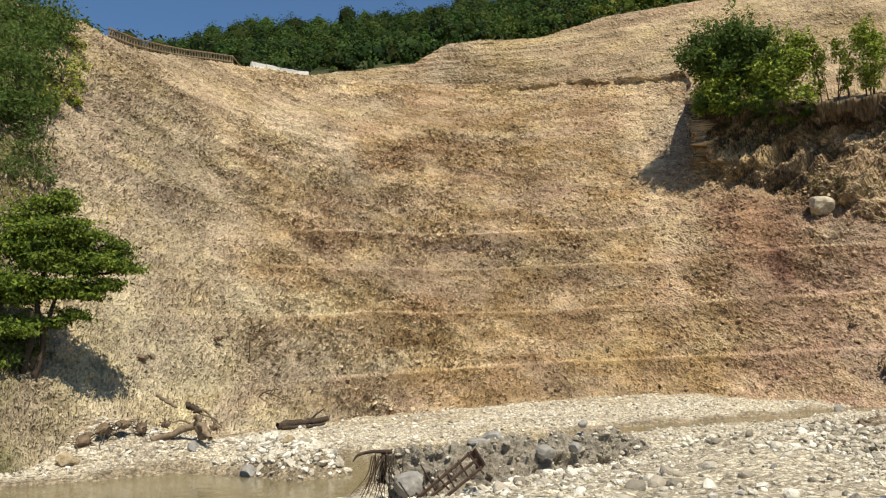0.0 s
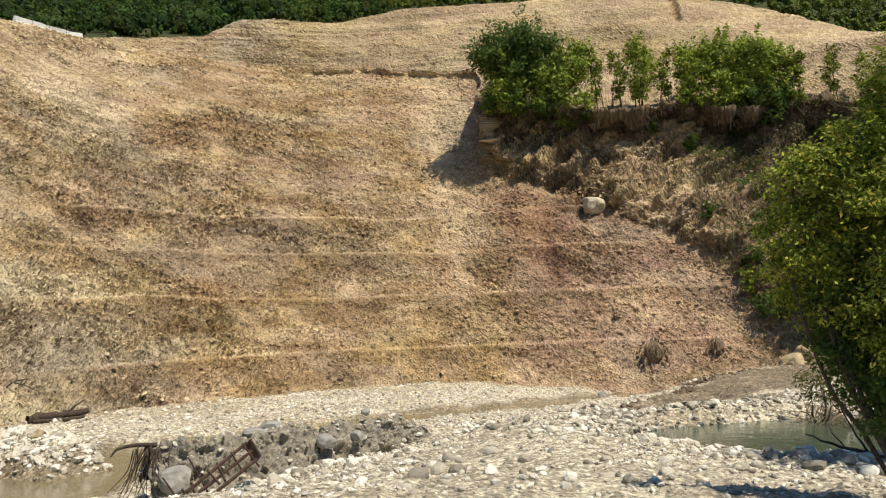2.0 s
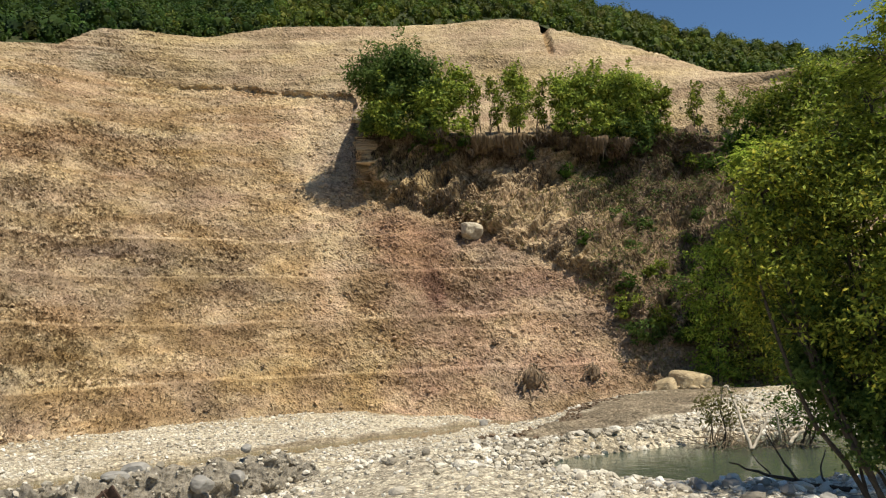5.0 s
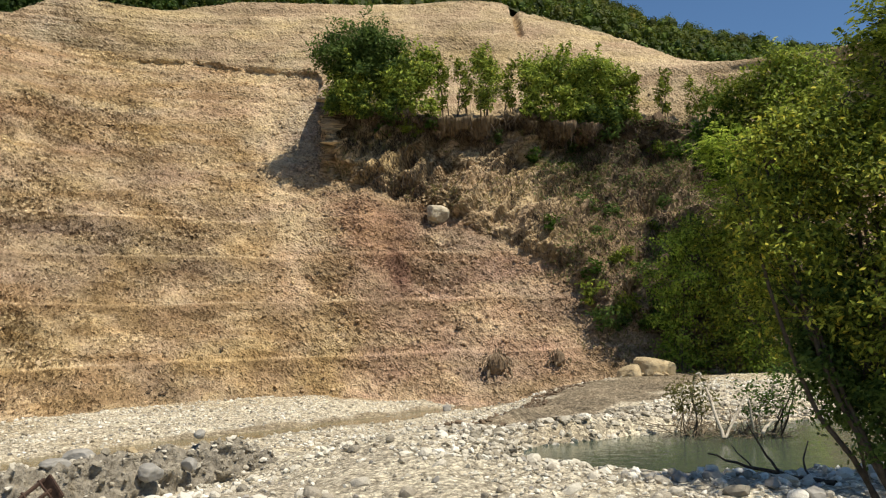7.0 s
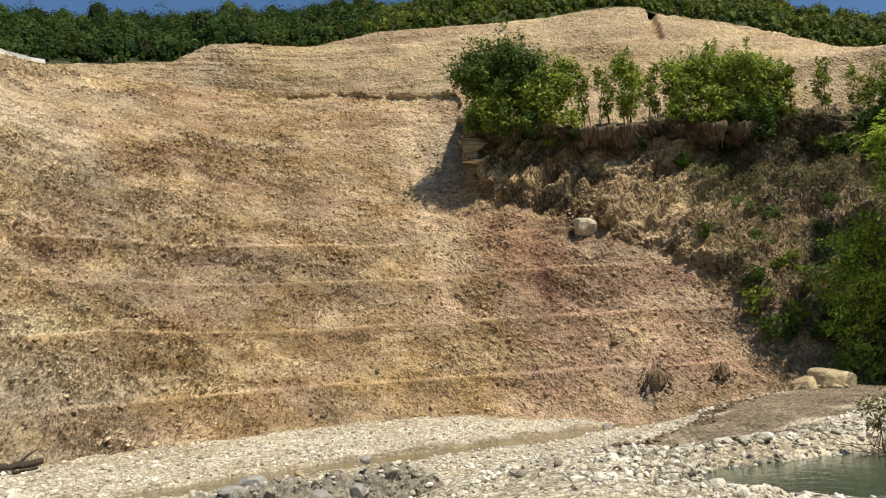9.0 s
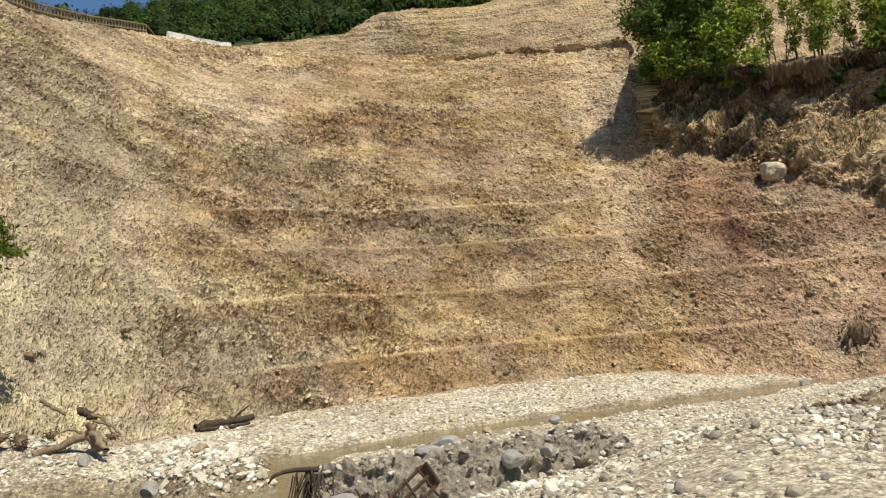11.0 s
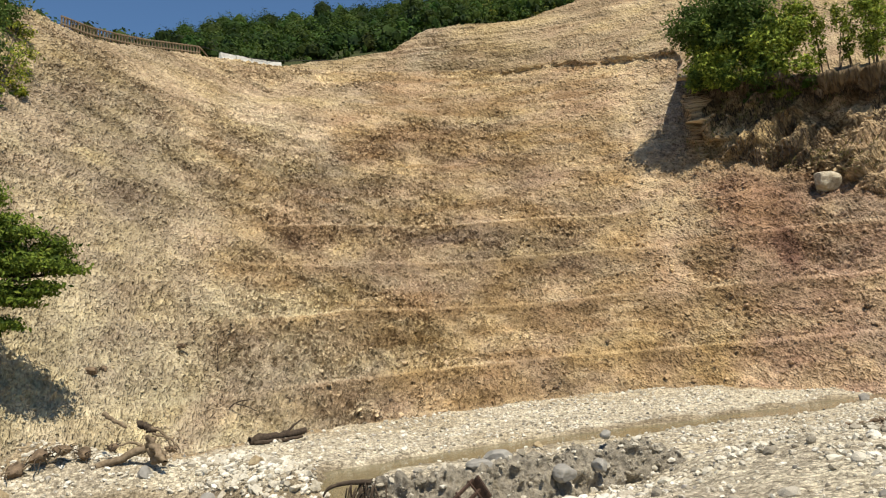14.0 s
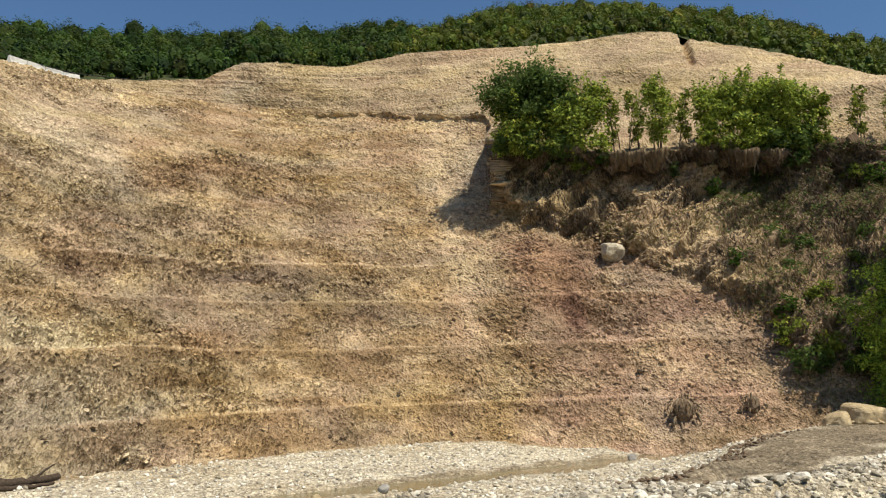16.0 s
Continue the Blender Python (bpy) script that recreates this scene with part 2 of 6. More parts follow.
def stone_material(name, stops):
    """Stones: every loose stone has its own tone, with a fine grain."""
    m, t, b = material(name, 0.9)
    g = t.nodes.new("ShaderNodeNewGeometry")
    r = ramp(t, g.outputs["Random Per Island"], stops)
    n = noise_node(t, 14.0, 6)
    r2 = ramp(t, n.outputs["Fac"], [(0.3, (0.7, 0.7, 0.7)), (0.7, (1.15, 1.15, 1.15))])
    t.links.new(mix(t, "MULTIPLY", 1.0, r.outputs["Color"], r2.outputs["Color"]), b.inputs["Base Color"])
    bump(t, b, n.outputs["Fac"], 0.6, 0.02)
    return m


def water_material(name, tint, rough):
    m, t, b = material(name, rough)
    n0 = noise_node(t, 0.25, 3)
    r = ramp(t, n0.outputs["Fac"], [(0.35, tuple(0.85 * c for c in tint)), (0.65, tint)])
    t.links.new(r.outputs["Color"], b.inputs["Base Color"])
    b.inputs["Specular IOR Level"].default_value = 0.5
    b.inputs["IOR"].default_value = 1.33
    n = noise_node(t, 2.5, 4)
    n.inputs["Distortion"].default_value = 0.6
    bump(t, b, n.outputs["Fac"], 0.25, 0.06)
    return m


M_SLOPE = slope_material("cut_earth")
M_CLODS = earth_material("loose_earth", "earth", bump_m=0.03)
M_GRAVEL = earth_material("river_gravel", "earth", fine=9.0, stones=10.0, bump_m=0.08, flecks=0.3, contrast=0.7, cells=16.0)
M_FOREST_FLOOR = earth_material("forest_floor", "earth", fine=2.0, stones=3.0)
M_LEAF_WOOD = leaf_material("leaf_forest", (0.03, 0.065, 0.01), (0.085, 0.145, 0.02))
M_LEAF_FAR = leaf_material("leaf_far_forest", (0.03, 0.062, 0.01), (0.075, 0.125, 0.02), tone=True, thin=0.2)
M_LEAF_SCRUB = leaf_material("leaf_far_scrub", (0.06, 0.1, 0.013), (0.16, 0.205, 0.026), (0.23, 0.24, 0.03), tone=True, thin=0.2)
M_LEAF_HILL = leaf_material("leaf_scrub", (0.06, 0.085, 0.014), (0.23, 0.28, 0.04), (0.34, 0.33, 0.05), thin=0.35)
M_LEAF_LEFT = leaf_material("leaf_deep_green", (0.045, 0.075, 0.015), (0.16, 0.22, 0.03), (0.24, 0.27, 0.045), thin=0.3)
M_LEAF_BUSH = leaf_material("leaf_acacia", (0.055, 0.09, 0.016), (0.33, 0.41, 0.065), (0.5, 0.48, 0.085), thin=0.32)
M_LEAF_BRIGHT = leaf_material("leaf_bright_green", (0.09, 0.15, 0.025), (0.4, 0.52, 0.08), (0.58, 0.58, 0.1), thin=0.42)
M_LEAF_DARK = leaf_material("leaf_dark", (0.042, 0.078, 0.02), (0.125, 0.185, 0.045))
M_LEAF_NEAR = leaf_material("leaf_yellowing", (0.045, 0.065, 0.013), (0.31, 0.36, 0.052), (0.68, 0.57, 0.08), 0.17, thin=0.32)
M_GRASS = leaf_material("dry_grass", (0.12, 0.11, 0.035), (0.2, 0.19, 0.07), (0.3, 0.25, 0.12))
M_BARK = plain_material("bark", (0.05, 0.038, 0.028), (0.13, 0.105, 0.08), 12.0)
M_DEADWOOD = plain_material("driftwood", (0.11, 0.08, 0.052), (0.3, 0.23, 0.155), 9.0)
M_DEADLEAF = leaf_material("dead_leaves", (0.12, 0.08, 0.05), (0.3, 0.21, 0.135))
M_WHITEWOOD = plain_material("bleached_wood", (0.3, 0.25, 0.19), (0.6, 0.53, 0.43), 9.0)
M_DARKWOOD = plain_material("wet_wood", (0.03, 0.022, 0.016), (0.1, 0.075, 0.055), 12.0)
M_STONE = stone_material("limestone_cobbles", [(0.0, (0.26, 0.23, 0.17)), (0.25, (0.48, 0.43, 0.34)), (0.7, (0.64, 0.595, 0.49)), (1.0, (0.78, 0.74, 0.65))])
M_DUNSTONE = stone_material("dun_cobbles", [(0.0, (0.17, 0.15, 0.11)), (0.4, (0.34, 0.3, 0.23)), (0.8, (0.5, 0.45, 0.36)), (1.0, (0.68, 0.63, 0.53))])
def cobble_material(name, stops):
    """Single cobbles: each its own tone."""
    m = stone_material(name, stops)
    t = m.node_tree
    info = t.nodes.new("ShaderNodeObjectInfo")
    first = next(n for n in t.nodes if n.type == "VALTORGB")
    t.links.new(info.outputs["Random"], first.inputs["Fac"])
    return m


M_COBBLE = cobble_material("bar_cobble", [(0.0, (0.2, 0.18, 0.14)), (0.3, (0.42, 0.37, 0.29)), (0.7, (0.62, 0.57, 0.47)), (1.0, (0.78, 0.74, 0.65))])
M_GREYSTONE = stone_material("grey_cobbles", [(0.0, (0.16, 0.15, 0.13)), (0.6, (0.3, 0.28, 0.25)), (1.0, (0.5, 0.47, 0.42))])
M_BOULDER = plain_material("ochre_boulder", (0.28, 0.21, 0.12), (0.52, 0.42, 0.27), 3.5, 0.9, 0.12)
M_PALEROCK = plain_material("pale_weathered_rock", (0.24, 0.19, 0.13), (0.62, 0.55, 0.43), 2.4, 0.9, 0.2)
M_GREYBOULDER = plain_material("grey_boulder", (0.2, 0.19, 0.17), (0.36, 0.34, 0.31), 3.0, 0.85, 0.04)
M_MUD = plain_material("grey_mud", (0.14, 0.12, 0.093), (0.42, 0.375, 0.3), 9.0, 0.95, 0.16)
M_CLOD = plain_material("dark_clod", (0.08, 0.058, 0.04), (0.25, 0.18, 0.12), 5.0, 0.95, 0.06)
M_CONCRETE = plain_material("concrete", (0.5, 0.49, 0.46), (0.66, 0.65, 0.61), 3.0, 0.85, 0.01)
M_FENCE = plain_material("weathered_timber", (0.14, 0.1, 0.065), (0.32, 0.245, 0.165), 6.0)
M_RUST = plain_material("rusty_steel", (0.03, 0.02, 0.016), (0.095, 0.058, 0.042), 9.0, 0.8)
M_CABLE = plain_material("black_cable", (0.02, 0.02, 0.02), (0.05, 0.05, 0.05), 9.0, 0.6)
M_STREAM = water_material("muddy_water", (0.19, 0.16, 0.088), 0.1)
M_POOL = water_material("green_pool_water", (0.07, 0.09, 0.06), 0.1)

# ---------------------------------------------------------------- the hillside
# The cut slope is a bowl round the gravel bar: stations by bearing (degrees from +y, clockwise) seen from its middle.
CX, CY = 0.0, 2.0
B_TOE = (-60, -30, -24, -15.3, -11.5, -7.6, -3.5, 2.6, 8.5, 16, 24, 29, 34, 39, 50, 70)
R_TOE = (27, 28.5, 30.5, 35, 39, 41.8, 43.7, 48.5, 52, 54, 53.6, 54, 55, 56, 59, 64)
Z_TOE = (1.2, 1.0, 0.5, -0.2, -0.3, -0.3, -0.3, -0.3, -0.2, 0.0, 0.25, 0.7, 1.0, 1.2, 1.5, 2)
B_RIM = (-60, -35, -30, -24.8, -22.9, -19.1, -14.9, -9.3, -5.6, 5.2, 9.3, 13.3, 17.2, 19.0, 22.8, 26.7, 30.7, 38.3, 44, 56, 70)
R_RIM = (44, 52, 56, 61.2, 64.2, 71.7, 79.9, 89.6, 89.2, 86.5, 84.5, 82.5, 79.5, 67.0, 66.0, 66.0, 67.5, 70.5, 74, 82, 92)
Z_RIM = (25, 26, 26.4, 27.3, 27.6, 29.5, 32.1, 34.5, 33.8, 32.2, 31.7, 30.9, 29.7, 22.5, 21.7, 21.5, 21.9, 21.9, 22.0, 23, 25)
B_TOP = (-60, -24.8, -14.9, -9.3, -5, -1.9, 0.9, 3.7, 6.9, 10.6, 14.7, 20, 27, 30.1, 32, 34.8, 39.5, 43.3, 52, 70)
Z_TOP = (26, 28.0, 32.6, 35.2, 36.3, 36.9, 39.1, 39.8, 39.8, 41.0, 42.0, 41.7, 42.2, 42.0, 40.6, 39.4, 36.8, 34.4, 31, 30)
R_TOP_B, R_TOP = (-60, -24.8, -19, -14.9, -9.3, 0, 10, 20, 32, 45, 60, 70), (48, 64, 75, 83, 92, 92, 93, 92, 91, 94.5, 100, 104)
B_CLIFF = (-60, 14, 16.5, 18.9, 22.8, 25.9, 28.9, 32.7, 35.6, 37.5, 45, 70)
Z_CLIFF = (15, 16, 16.0, 16.3, 14.8, 13.5, 11.5, 9.6, 7.6, 4.0, 4.0, 5.0)
SPUR_B = 18.2          # the spur's flank stands out from the main slope at this bearing
BERMS = (2.0, 5.7, 9.2, 12.4, 15.6, 18.8)


def eased(b, xs, ys, w=2.2):
    """The stations' curve, rounded off over a few degrees."""
    return sum(curve(b + w * k, xs, ys) * g for k, g in ((-1, 0.15), (-0.5, 0.22), (0, 0.26), (0.5, 0.22), (1, 0.15)))


def polar(b, r):
    return CX + r * np.sin(np.radians(b)), CY + r * np.cos(np.radians(b))


def slope_point(b, v):
    """The hillside at bearing b and height share v: 0..1 toe to rim, 1..1.06 the bench behind the rim, to 2 the upper face."""
    rt, zt = eased(b, B_TOE, R_TOE), curve(b, B_TOE, Z_TOE)
    w = smooth(-0.55, 0.55, b - SPUR_B)
    main, spur_side = slice(0, 13), slice(13, None)
    rm, zm = eased(b, (*B_RIM[main], 22), (*R_RIM[main], 77.5), 1.4), eased(b, (*B_RIM[main], 22), (*Z_RIM[main], 28.6), 0.9)
    rr = rm * (1 - w) + eased(b, B_RIM[spur_side], R_RIM[spur_side], 1.4) * w
    zr = zm * (1 - w) + eased(b, B_RIM[spur_side], Z_RIM[spur_side], 0.9) * w
    rp, zp = curve(b, R_TOP_B, R_TOP), curve(b, B_TOP, Z_TOP)
    s = np.clip(v, 0, 1)
    zh = zt + (zm - zt) * 0.5
    z = np.where(s < 0.5, zt + (zm - zt) * s, zh + (zr - zh) * (s - 0.5) * 2)
    # the main bowl is straight with small berms; the spur has a talus foot and a steep face
    straight = rt + (rm - rt) * (z - zt) / (zm - zt)
    zc = curve(b, B_CLIFF, Z_CLIFF)
    up = (z - zc) / (zr - zc)
    rc = rt + (rm - rt) * (zc - zt) / (zm - zt) - 0.3
    face = rc + (rr - rc) * smooth(0, 1, up) ** 0.8
    spur = np.where(up < 0, straight - 0.3 * smooth(zc - 6, zc, z), face)
    r = straight * (1 - w) + spur * w
    # the red talus cone under the spur's nose
    r = r - 1.5 * np.exp(-(((b - 20.9) / (0.8 + 0.2 * np.clip(16.5 - z, 0, 20))) ** 2)) * smooth(17.0, 14.0, z) * smooth(0, 8, z) * (v < 1)
    lift = 0.028 * b
    fade = (1 - smooth(33, 38, b)) * smooth(-32, -24, b)
    for k, level in enumerate(BERMS):
        gap = 3.4
        p = (z - level - lift) / gap
        tread = (0.32 if k == 0 else 0.16) * fade * (1 - smooth(SPUR_B - 2.0, SPUR_B + 1.0, b) * (k > 1))
        r = r + np.where((p >= 0) & (p < 1), tread * np.clip(p / 0.035, 0, 1) * (1 - p), 0)
    # a near-vertical scarp just below the rim
    scarp = smooth(4.6, 5.4, b) * (1 - smooth(17.5, 18.5, b))
    r = r - scarp * (0.62 + 0.2 * np.sin(b * 1.9) + 0.1 * np.sin(b * 5.3)) * smooth(0.965, 0.985, s) * (1 - smooth(0.99, 0.997, s))
    # the spur's brow hangs over, held by roots
    r = r + (1.25 + 1.7 * np.exp(-(((b - 35.3) / 2.2) ** 2))) * smooth(18.4, 20.0, b) * (1 - smooth(40, 44, b)) * smooth(0.25, 0.6, up) * (1 - smooth(0.88, 0.97, up))
    u = np.clip((v - 1) / 0.06, 0, 1)
    rb = rr + np.minimum(1.2, (rp - rr) * 0.4)
    r = np.where(v > 1, rr, r) + (rb - rr) * u
    z = z + 0.15 * u
    q = np.clip((v - 1.06) / 0.94, 0, 1)
    # behind the spur's brow a gentler bench leads up to the line of the main rim
    turn = 0.42 * w
    low, high = np.clip(q / (turn + 1e-6), 0, 1), np.clip((q - turn) / (1 - turn), 0, 1)
    ra = np.minimum(rm + 1.2, rp - 0.5)
    r = r + np.where(w > 0.001, (ra - rb) * low, 0) + (rp - np.where(w > 0.001, ra, rb)) * high ** 1.05
    za = np.minimum(zm + 0.15, zp - 0.3)
    z = z + np.where(w > 0.001, (za - zr - 0.15) * low, 0) + (zp - np.where(w > 0.001, za, zr + 0.15)) * high
    return r, z


bearings = np.r_[np.linspace(-50, -29, 110)[:-1], np.linspace(-29, 46, 960)[:-1], np.linspace(46, 62, 60)]
shares = np.r_[np.linspace(-0.06, 0, 6)[:-1], np.linspace(0, 1, 400), np.linspace(1, 1.06, 6)[1:], np.linspace(1.06, 2.0, 90)[1:]]
BB, VV = np.meshgrid(bearings, shares)
BB, VV = BB.ravel(), VV.ravel()
RR, ZZ = slope_point(BB, np.maximum(VV, 0))
ZZ = ZZ + np.minimum(VV, 0) * 30
RR = RR + np.minimum(VV, 0) * 20
XX, YY = polar(BB, RR)
base = np.c_[XX, YY, ZZ]
cols = len(bearings)


def grid_normals(p, cols):
    g = p.reshape(-1, cols, 3)
    n = np.cross(np.gradient(g, axis=1), np.gradient(g, axis=0)).reshape(-1, 3)
    return n / (np.linalg.norm(n, axis=1, keepdims=True) + 1e-9)


nrm = grid_normals(base, cols)
nrm = np.where((nrm[:, 2] < 0)[:, None], -nrm, nrm)
# cloddy relief, drawn out along the digger's slanting passes
along = np.radians(BB) * 55
up = ZZ * 1.6
ca, sa = math.cos(0.55), math.sin(0.55)
streak = np.c_[(along * ca - up * sa) * 0.45, (along * sa + up * ca) * 1.15, RR * 0.2]
spur_w = smooth(SPUR_B - 0.5, SPUR_B + 0.5, BB) * smooth(-0.8, 1.2, ZZ - curve(BB, B_CLIFF, Z_CLIFF)) * (VV < 1.02)
face_w = smooth(1.0, 1.06, VV)
left_w = 1 - smooth(-28.2, -25.6, BB - 0.12 * (ZZ - 18) + 0.8 * fbm(base * 0.3, 2, 19))
def billow(p, seed):
    return 0.5 - 1.6 * np.abs(vnoise(p, seed))


warp = 0.5 * fbm(base * 0.8, 2, 9)[:, None]
ledge = billow(np.c_[along * 0.2, (ZZ - 0.03 * along) * 0.85, RR * 0.02] + 0.8 * warp, 16) + 0.6 * billow(np.c_[along * 0.45, ZZ * 1.9, RR * 0.05] + warp, 17)
clods = 0.4 * ledge + 0.3 * billow(streak * 0.62 + warp, 11) + 0.5 * billow(streak * 1.5 + 1.3 * warp, 14) + 0.8 * billow(base * np.array([1.9, 1.9, 2.0]) + warp, 12) + 0.9 * billow(base * np.array([3.9, 3.9, 3.2]), 13)
grit = hashed(np.arange(len(base)), np.arange(len(base)) // cols, np.zeros(len(base), np.int64), 15)
lumps = fbm(base * 0.16, 3, 21)
rough_zone = smooth(-0.45, 0.55, fbm(base * 0.12, 3, 33) + 0.6 * np.exp(-(((BB + 7) / 11) ** 2) - ((ZZ - 15) / 6.5) ** 2) - 0.35 * smooth(0.12, 0.0, VV) - 0.5 * np.exp(-(((BB - 14) / 4.5) ** 2)) - 0.65 * smooth(16, 20, BB) - 0.55 * smooth(-12, -19, BB))
fine = fbm(base * 2.6, 2, 41, 0.6)
near_berm = sum(np.exp(-(((ZZ - level - 0.028 * BB) / 0.1) ** 2)) for level in BERMS[:4]) * smooth(-17, -9, BB)
strata = fbm(np.c_[along * 0.12, ZZ * 2.2, RR * 0.05], 3, 27, 0.6)
disp = (0.09 + 0.09 * rough_zone) * clods * (1 - 0.65 * face_w) * (1 - 0.7 * spur_w) * (1 - 0.85 * np.clip(near_berm, 0, 1)) + 0.2 * lumps * (1 - 0.4 * face_w) + 0.05 * fine + 0.16 * strata * face_w + (0.012 + 0.025 * rough_zone) * grit * (1 - 0.5 * np.clip(near_berm, 0, 1))
# the gully at the top of the upper face
notch = np.exp(-(((BB - 31.7 + 0.08 * (ZZ - 39)) / 0.24) ** 4)) * smooth(1.72, 1.84, VV)
disp = disp - 0.8 * notch
crag = np.abs(fbm(np.c_[along * 0.3 - 0.2 * ZZ, ZZ * 0.17, RR * 0.05], 4, 51, 0.55))
rib = np.abs(fbm(np.c_[along * 0.75 - 0.45 * ZZ, ZZ * 0.22, RR * 0.1], 3, 53, 0.55))
disp = disp + spur_w * (2.1 * (0.35 - crag) + 1.0 * (0.35 - rib) + 0.3 * fbm(base * 0.9, 4, 61, 0.6))
disp = disp * smooth(-0.05, 0.03, VV)
ground_pts = base + nrm * disp[:, None]

# colours of the earth, by layer and dump, with some shade painted in
n_a, n_b = fbm(base * 0.09, 4, 71), fbm(np.c_[along * 0.35, up * 0.9, RR * 0.1], 4, 81)
tan, brown = np.array([0.47, 0.355, 0.215]), np.array([0.365, 0.252, 0.135])
grey, pale = np.array([0.41, 0.345, 0.255]), np.array([0.50, 0.39, 0.24])
rosy, cream = np.array([0.31, 0.185, 0.12]), np.array([0.50, 0.42, 0.285])
dark, grassy = np.array([0.12, 0.09, 0.058]), np.array([0.15, 0.15, 0.06])


def blend(a, b, w):
    return a + (b - a) * np.clip(w, 0, 1)[:, None]


earth = blend(np.tile(tan, (len(base), 1)), brown, smooth(-0.2, 0.9, n_b + 0.3 * smooth(-12, 5, BB) - 0.1))
earth = blend(earth, grey, smooth(0.05, 0.8, n_a + 0.35 * smooth(2, -14, BB) * smooth(16, 8, ZZ)) * 0.8)
earth = blend(earth, cream, smooth(-11, -20, BB + 0.4 * n_a * 10) * smooth(-2, 6, ZZ + 3 * n_b) * 0.75)
n_c = fbm(np.c_[along * 0.16, ZZ * 0.45, RR * 0.05], 4, 83)
earth = blend(earth, brown * 0.95, np.exp(-(((BB - 1) / 9) ** 2) - ((ZZ - 25) / 5.5) ** 2) * smooth(-0.5, 0.4, n_c) * 0.75 * (VV < 1))
earth = blend(earth, np.array([0.33, 0.275, 0.195]), np.exp(-(((BB + 10) / 6.5) ** 2) - ((ZZ - 14.5) / 3.2) ** 2) * smooth(-0.5, 0.3, n_c) * 0.8)
earth = blend(earth, np.array([0.44, 0.385, 0.26]), smooth(-1, -9, BB + 5 * n_c) * smooth(9, 4.5, ZZ + 2 * n_c) * 0.7)
earth = blend(earth, pale, smooth(0.6, 0.9, VV + 0.25 * n_a) * smooth(-2, -10, BB) * 0.7)
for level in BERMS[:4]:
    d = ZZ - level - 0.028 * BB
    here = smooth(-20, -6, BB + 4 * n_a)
    # brown below each berm lip: fresh-cut soil, plus the lip's shade in the colour
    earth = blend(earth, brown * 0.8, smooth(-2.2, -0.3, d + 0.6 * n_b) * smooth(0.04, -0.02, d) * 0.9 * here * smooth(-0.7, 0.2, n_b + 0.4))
    earth = blend(earth, cream * 1.1, np.exp(-(((d - 0.04) / 0.04) ** 2)) * smooth(-0.5, 0.3, n_c) * 0.3 * smooth(-22, -10, BB))
# a pale chute below the scarp, cream spill under the barriers, a purple-grey lens
chute = np.exp(-(((BB - 15.4 + 0.06 * (ZZ - 12) + 0.8 * n_a) / 1.3) ** 2)) * smooth(3, 8, ZZ) * (VV < 1)
earth = blend(earth, pale * 1.12, chute * 0.8 * smooth(-0.8, 0.3, fbm(np.c_[along * 1.2, ZZ * 0.25, RR * 0.1], 3, 131)))
earth = blend(earth, cream * 1.1, np.exp(-(((BB + 10.5 + 0.5 * (ZZ - 23.5)) / 2.6) ** 2) - ((ZZ - 24) / 2.6) ** 2) * smooth(-0.6, 0.4, n_b + n_a) * (VV < 1) * 0.8)
earth = blend(earth, np.array([0.27, 0.215, 0.165]), np.exp(-(((BB - 2) / 5) ** 2) - ((ZZ - 11) / 1.8) ** 2) * smooth(-0.4, 0.4, n_b) * 0.7)
talus = smooth(17.5, 20.5, BB + n_a) * smooth(37, 33, BB) * (1 - spur_w) * smooth(15.5, 12, ZZ)
earth = blend(earth, np.array([0.43, 0.295, 0.2]), talus * (0.55 + 0.4 * n_b))
red = smooth(1.0, 0.35, np.hypot((BB - 21.0 - 0.3 * (14 - ZZ)) / 3.4, (ZZ - 11.5) / 5.0) + 0.35 * n_b)
earth = blend(earth, rosy * 1.05, red * 0.75)
earth = blend(earth, np.array([0.21, 0.12, 0.085]), smooth(1.0, 0.5, np.hypot((BB - 23.2 - 0.35 * (8 - ZZ)) / 1.3, (ZZ - 8.3) / 1.9) + 0.4 * fbm(base * 0.5, 3, 133)) * 0.8)
earth = blend(earth, np.array([0.44, 0.335, 0.2]) * (1 + 0.25 * n_b)[:, None], spur_w * 0.8)
earth = blend(earth, dark * 1.6, spur_w * smooth(-0.1, 0.6, n_b - 0.45 + 0.9 * smooth(31, 36, BB)) * 0.75)
earth = blend(earth, np.array([0.27, 0.195, 0.135]), smooth(33, 38, BB) * (VV < 1.0) * 0.7)
# dark topsoil at the spur's brow
earth = blend(earth, dark * 1.15, smooth(18.2, 19.2, BB) * smooth(0.86, 0.95, VV + 0.04 * n_b) * smooth(1.04, 1.0, VV) * 0.9)
earth = blend(earth, pale * (1 + 0.12 * n_a + 0.14 * strata)[:, None], face_w * (0.95 - 0.35 * smooth(0.0, 0.9, n_b + 0.4 * strata)))
earth = blend(earth, cream * 1.15, face_w * smooth(0.25, 0.8, fbm(base * 0.14, 3, 73) + 0.3 * strata) * smooth(20, 10, BB) * 0.8)
earth = earth * (1 - 0.22 * face_w)[:, None]
earth = blend(earth, brown * 0.8, notch * 0.8)
# a dark line in the colour deepens the scarp's shade below the rim
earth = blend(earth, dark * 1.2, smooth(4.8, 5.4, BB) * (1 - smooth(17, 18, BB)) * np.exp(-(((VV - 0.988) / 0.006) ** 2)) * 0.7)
earth = blend(earth, grassy * (1 + 0.4 * n_b)[:, None], left_w * smooth(-0.6, 0.3, n_a + 0.5 * n_b))
